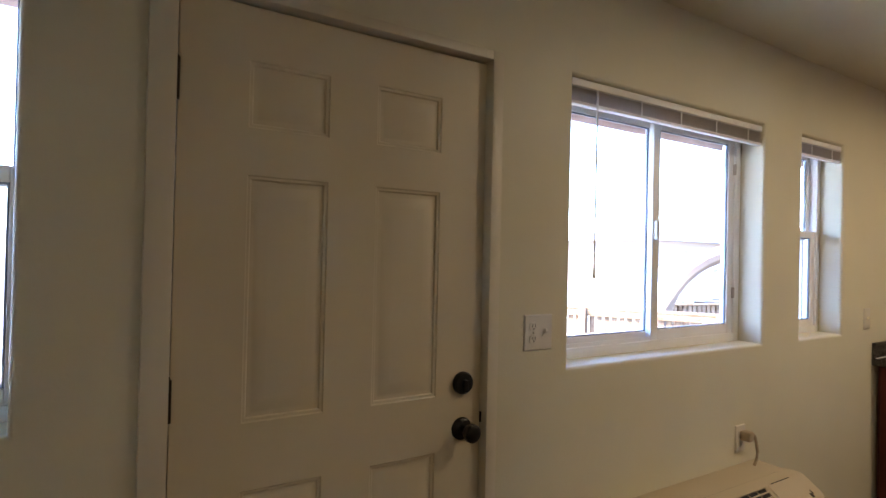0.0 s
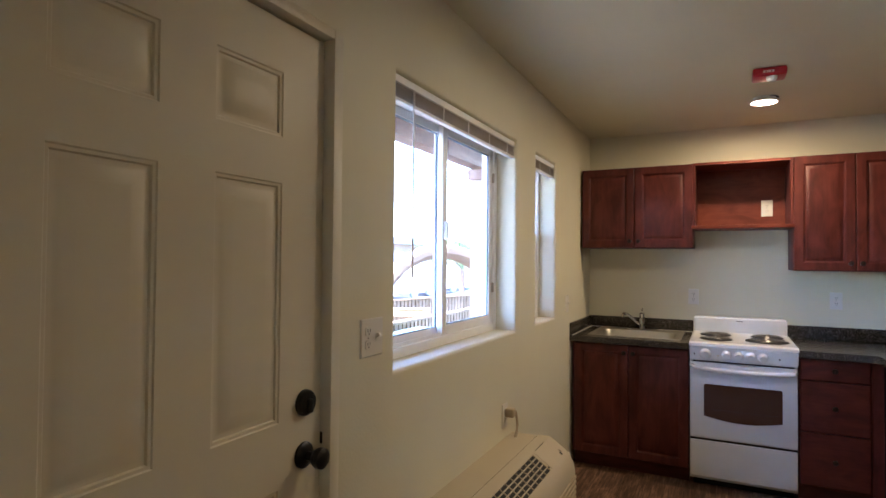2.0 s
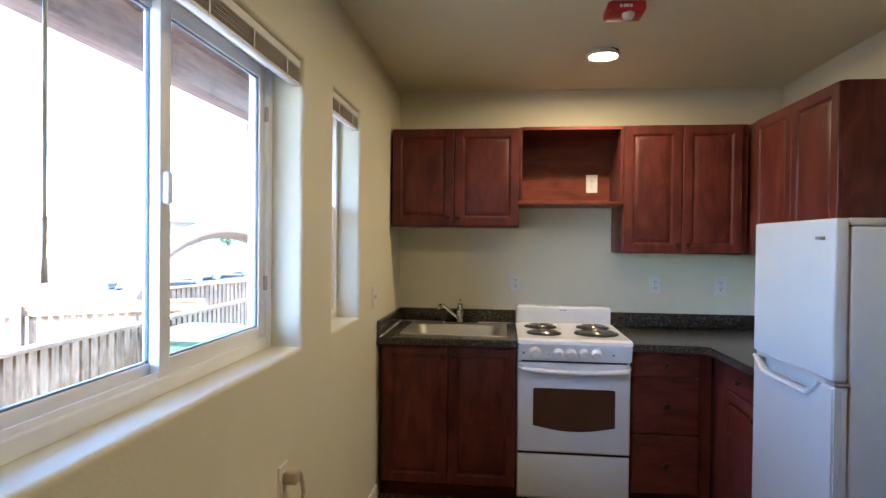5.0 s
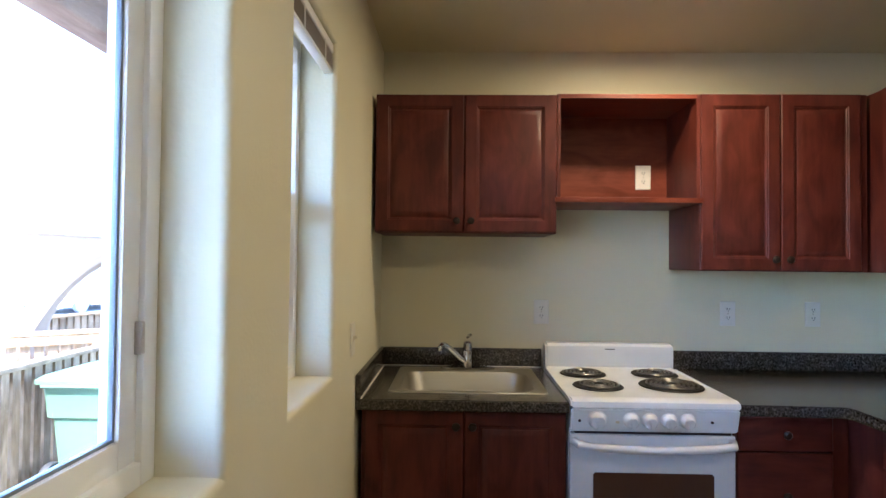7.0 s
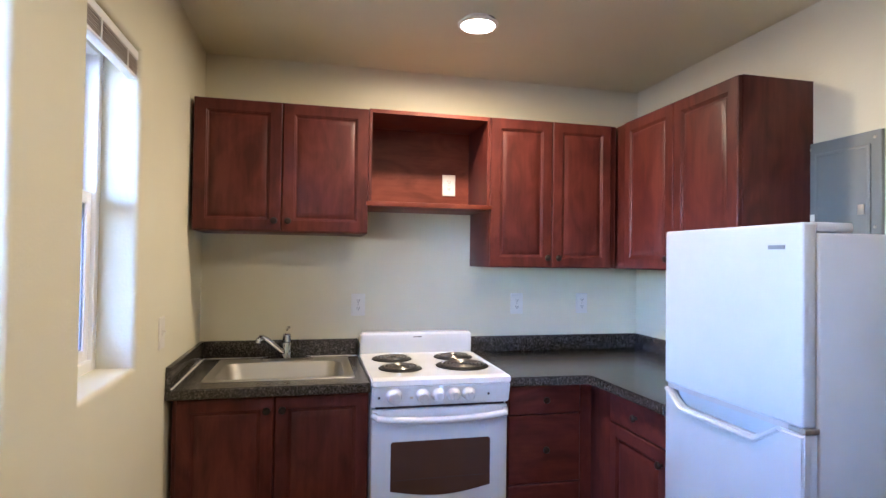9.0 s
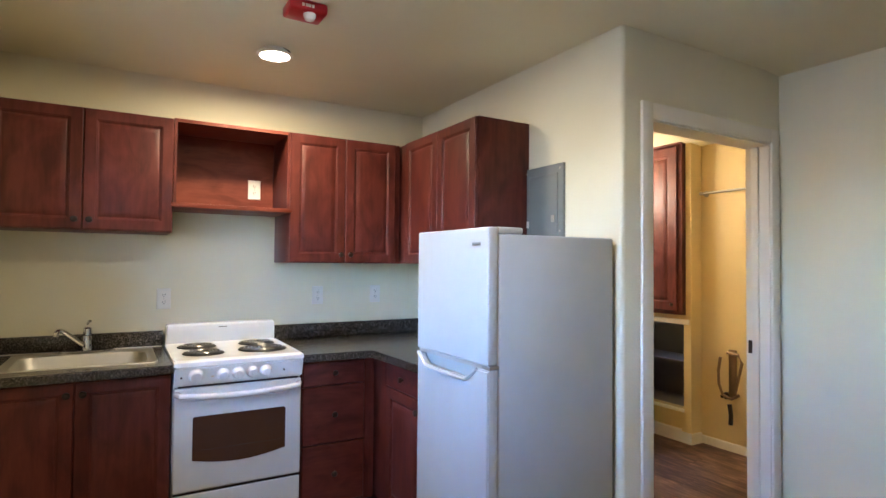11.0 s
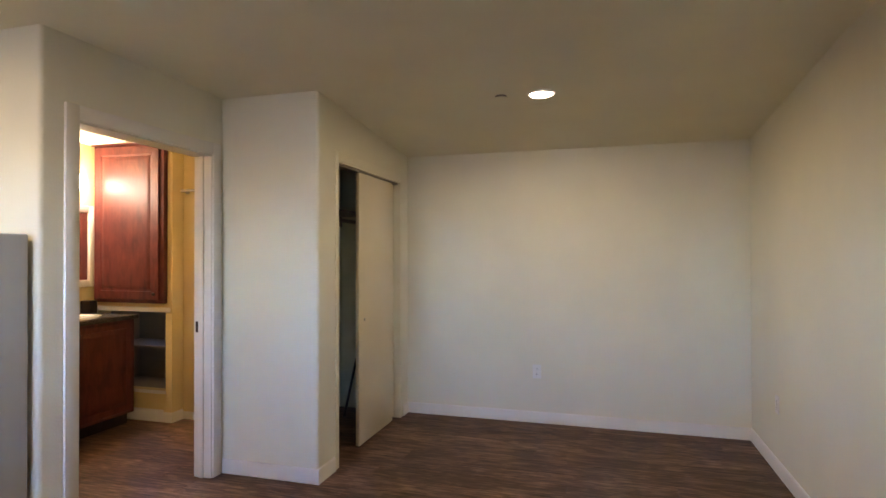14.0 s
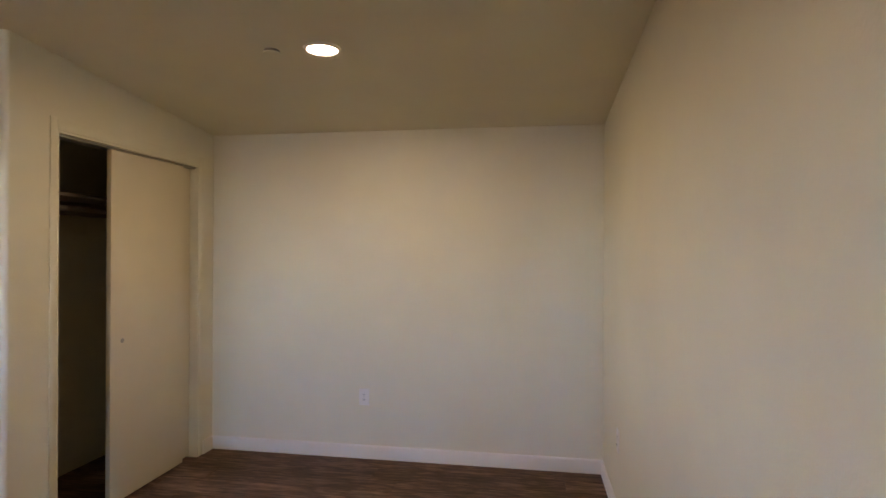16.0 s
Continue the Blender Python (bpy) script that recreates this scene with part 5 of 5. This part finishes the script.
for y in (1.76, 2.34):
    bm = bmesh.new()
    lathe(bm, [(0.03, -0.03), (0.115, -0.03), (0.125, -0.015), (0.125, 0.015), (0.115, 0.03), (0.03, 0.03)], facing((4.04, y, bz + 0.125), "-y"), 24)
    part("wheel", bm, TYRE, bn, "black plastic wheel")
for k in range(4):
    part("lettering", boxed(4.20 + 0.07 * k, 1.708, bz + 0.76, 4.25 + 0.07 * k, 1.7185, bz + 0.785), PLATE, bn, "pale bars of lettering")
part("recess", boxed(4.24, 1.745, bz + 0.35, 4.42, 1.7655, bz + 0.56, bevel=0.006), GREEN, bn)

bn.matrix_basis = pose(5.02, 2.36, GZ + 0.03) @ Matrix.Diagonal((0.9, 0.9, 0.92, 1.0))

arch = thing("curved_arch", (6.6, 3.9, GZ), "tan curved wooden arch beyond the railing", "arch")
bm = bmesh.new()
pts = []
for k in range(19):
    a = radians(180 - 10 * k)
    pts.append((7.75 + 1.25 * math.cos(a), 3.55 - 0.65 * math.cos(a), 0.30 + 1.30 * math.sin(a)))
pts = [(pts[0][0] - 0.02, pts[0][1] + 0.01, GZ)] + pts + [(pts[-1][0], pts[-1][1], GZ)]
tube(bm, pts, 0.19, 10, 0.7)
part("band", bm, ARCH_TAN, arch)


def tree(x, y, h, seed):
    rnd = random.Random(seed)
    t = thing("tree", (x, y, GZ), "leafy green tree beyond the yard", "tree", "yard trees")
    bm = bmesh.new()
    rod(bm, (x, y, GZ), (x + 0.1, y, h * 0.45), 0.16, 0.09, 10)
    for k in range(7):
        a = 2 * math.pi * k / 7 + rnd.random()
        rod(bm, (x + 0.08, y, h * (0.3 + 0.03 * k)), (x + h * 0.24 * math.cos(a), y + h * 0.24 * math.sin(a), h * (0.55 + 0.25 * rnd.random())), 0.05, 0.02, 6)
    part("trunk", bm, BARK, t)
    verts, faces = [], []
    for k in range(2600):
        c = Vector((rnd.gauss(0, 0.17), rnd.gauss(0, 0.17), rnd.gauss(0, 0.13))) * h + Vector((x, y, h * 0.68))
        c += Vector((noise.noise(c * 1.3), noise.noise(c * 1.3 + Vector((9, 0, 0))), noise.noise(c * 1.3 + Vector((0, 9, 0))))) * 0.5
        q = Euler((rnd.random() * 6, rnd.random() * 6, rnd.random() * 6)).to_matrix()
        s = h * (0.016 + 0.014 * rnd.random())
        n = len(verts)
        verts += [c + q @ Vector(p) * s for p in ((-1, 0, 0), (0, -0.55, 0.1), (1, 0, 0), (0, 0.55, 0.1))]
        faces.append((n, n + 1, n + 2, n + 3))
    me = bpy.data.meshes.new("crown")
    me.from_pydata(verts, [], faces)
    me.transform(Matrix.Translation((-x, -y, -GZ)))
    me.materials.append(LEAF)
    new("crown", me).parent = t


tree(26.0, 11.5, 2.7, 1)
tree(33.0, 16.5, 3.0, 2)
tree(9.0, 24.0, 4.6, 3)

hb = thing("far_building", (34, 18, GZ), "low pale building with a grey roof across the lot", "building")
part("wall", boxed(26, 19, GZ, 52, 26, 2.5), STUCCO, hb)
part("roof", boxed(25.4, 18.2, 2.5, 52.6, 26.6, 3.0, bevel=0.05), ROOFING, hb)
for k in range(7):
    # Panes are pale grey, the washed-out glare being part of their colour.
    part("window", boxed(27.4 + 3.4 * k, 18.96, 0.9, 29.0 + 3.4 * k, 19.02, 2.0), GLARE_GREY, hb)
solid("parking_lot", boxed(12, 10.5, GZ, 60, 18.2, GZ + 0.012), ASPHALT, "grey asphalt parking lot", "road", kind="structure")


def car(x, y, paint, label):
    c = thing("parked_car", (x, y, GZ + 0.012), label, "car", "parked cars")
    z = GZ + 0.012
    bm = bmesh.new()
    prism(bm, [(x - 2.2, z + 0.28), (x - 2.22, z + 0.72), (x - 1.9, z + 0.90), (x + 1.1, z + 0.95), (x + 2.1, z + 0.80), (x + 2.25, z + 0.5), (x + 2.2, z + 0.28)], y - 0.88, y + 0.88, 1)
    bmesh.ops.bevel(bm, geom=list(bm.edges), offset=0.06, segments=2, affect="EDGES")
    body = part("body", bm, paint, c)
    bm = bmesh.new()
    prism(bm, [(x - 1.8, z + 0.90), (x - 1.2, z + 1.42), (x + 0.3, z + 1.44), (x + 1.05, z + 0.93)], y - 0.72, y + 0.72, 1)
    bmesh.ops.bevel(bm, geom=list(bm.edges), offset=0.05, segments=2, affect="EDGES")
    part("cabin_glass", bm, GLARE_GREY, c, "glass cabin paled for outdoor glare")
    part("roof_panel", boxed(x - 1.15, y - 0.66, z + 1.43, x + 0.28, y + 0.66, z + 1.47, bevel=0.015), paint, c)
    for dx in (-1.35, 1.4):
        for dy in (-0.9, 0.9):
            bm = bmesh.new()
            lathe(bm, [(0.0, -0.09), (0.28, -0.09), (0.32, -0.06), (0.32, 0.06), (0.28, 0.09), (0, 0.09)], facing((x + dx, y + dy * 0.92, z + 0.32), "-y"), 18)
            # Tyres take the same pale grey, bleached by colour for the glare.
            part("wheel", bm, GLARE_GREY, c)


car(19.5, 12.4, CAR_SILVER, "silver car parked across the yard")
car(24.5, 12.8, CAR_SILVER, "silver car parked across the yard")
car(29.6, 13.4, CAR_SILVER, "silver car parked near the building")

# ---- floor planks, last ----
floor = thing("floor", (0, 0, 0), "brown wood-look vinyl plank floor", "floor", kind="structure")
sub = part("subfloor", boxed(WX - 0.12, FY - 0.12, -0.12, 3.75, 0.20, -0.004), DARK, floor)
PW, PL = 0.182, 1.22
rnd = random.Random(5)
cache = {}
row, y = 0, -5.48
while y < 0.0:
    x = WX - (rnd.random() * PL)
    yb = min(y + PW, 0.0)
    while x < 3.5:
        xa, xb = max(x, WX), min(x + PL, 3.46)
        if xb - xa > 0.01 and not (xa > 1.62 and y < -4.95):
            key = (round(xb - xa, 4), round(yb - y, 4))
            if key not in cache:
                bm = boxed(0.0006, 0.0006, -0.004, key[0] - 0.0006, key[1] - 0.0006, 0.0)
                top = [e for e in bm.edges if e.verts[0].co.z > -0.001 and e.verts[1].co.z > -0.001]
                bmesh.ops.bevel(bm, geom=top, offset=0.0012, segments=1, affect="EDGES")
                ob = part("plank", bm, PLANK)
                cache[key] = ob.data
            else:
                ob = new("plank", cache[key])
            ob.parent = floor
            ob.location = (xa, y, 0)
        x += PL
    y += PW
    row += 1
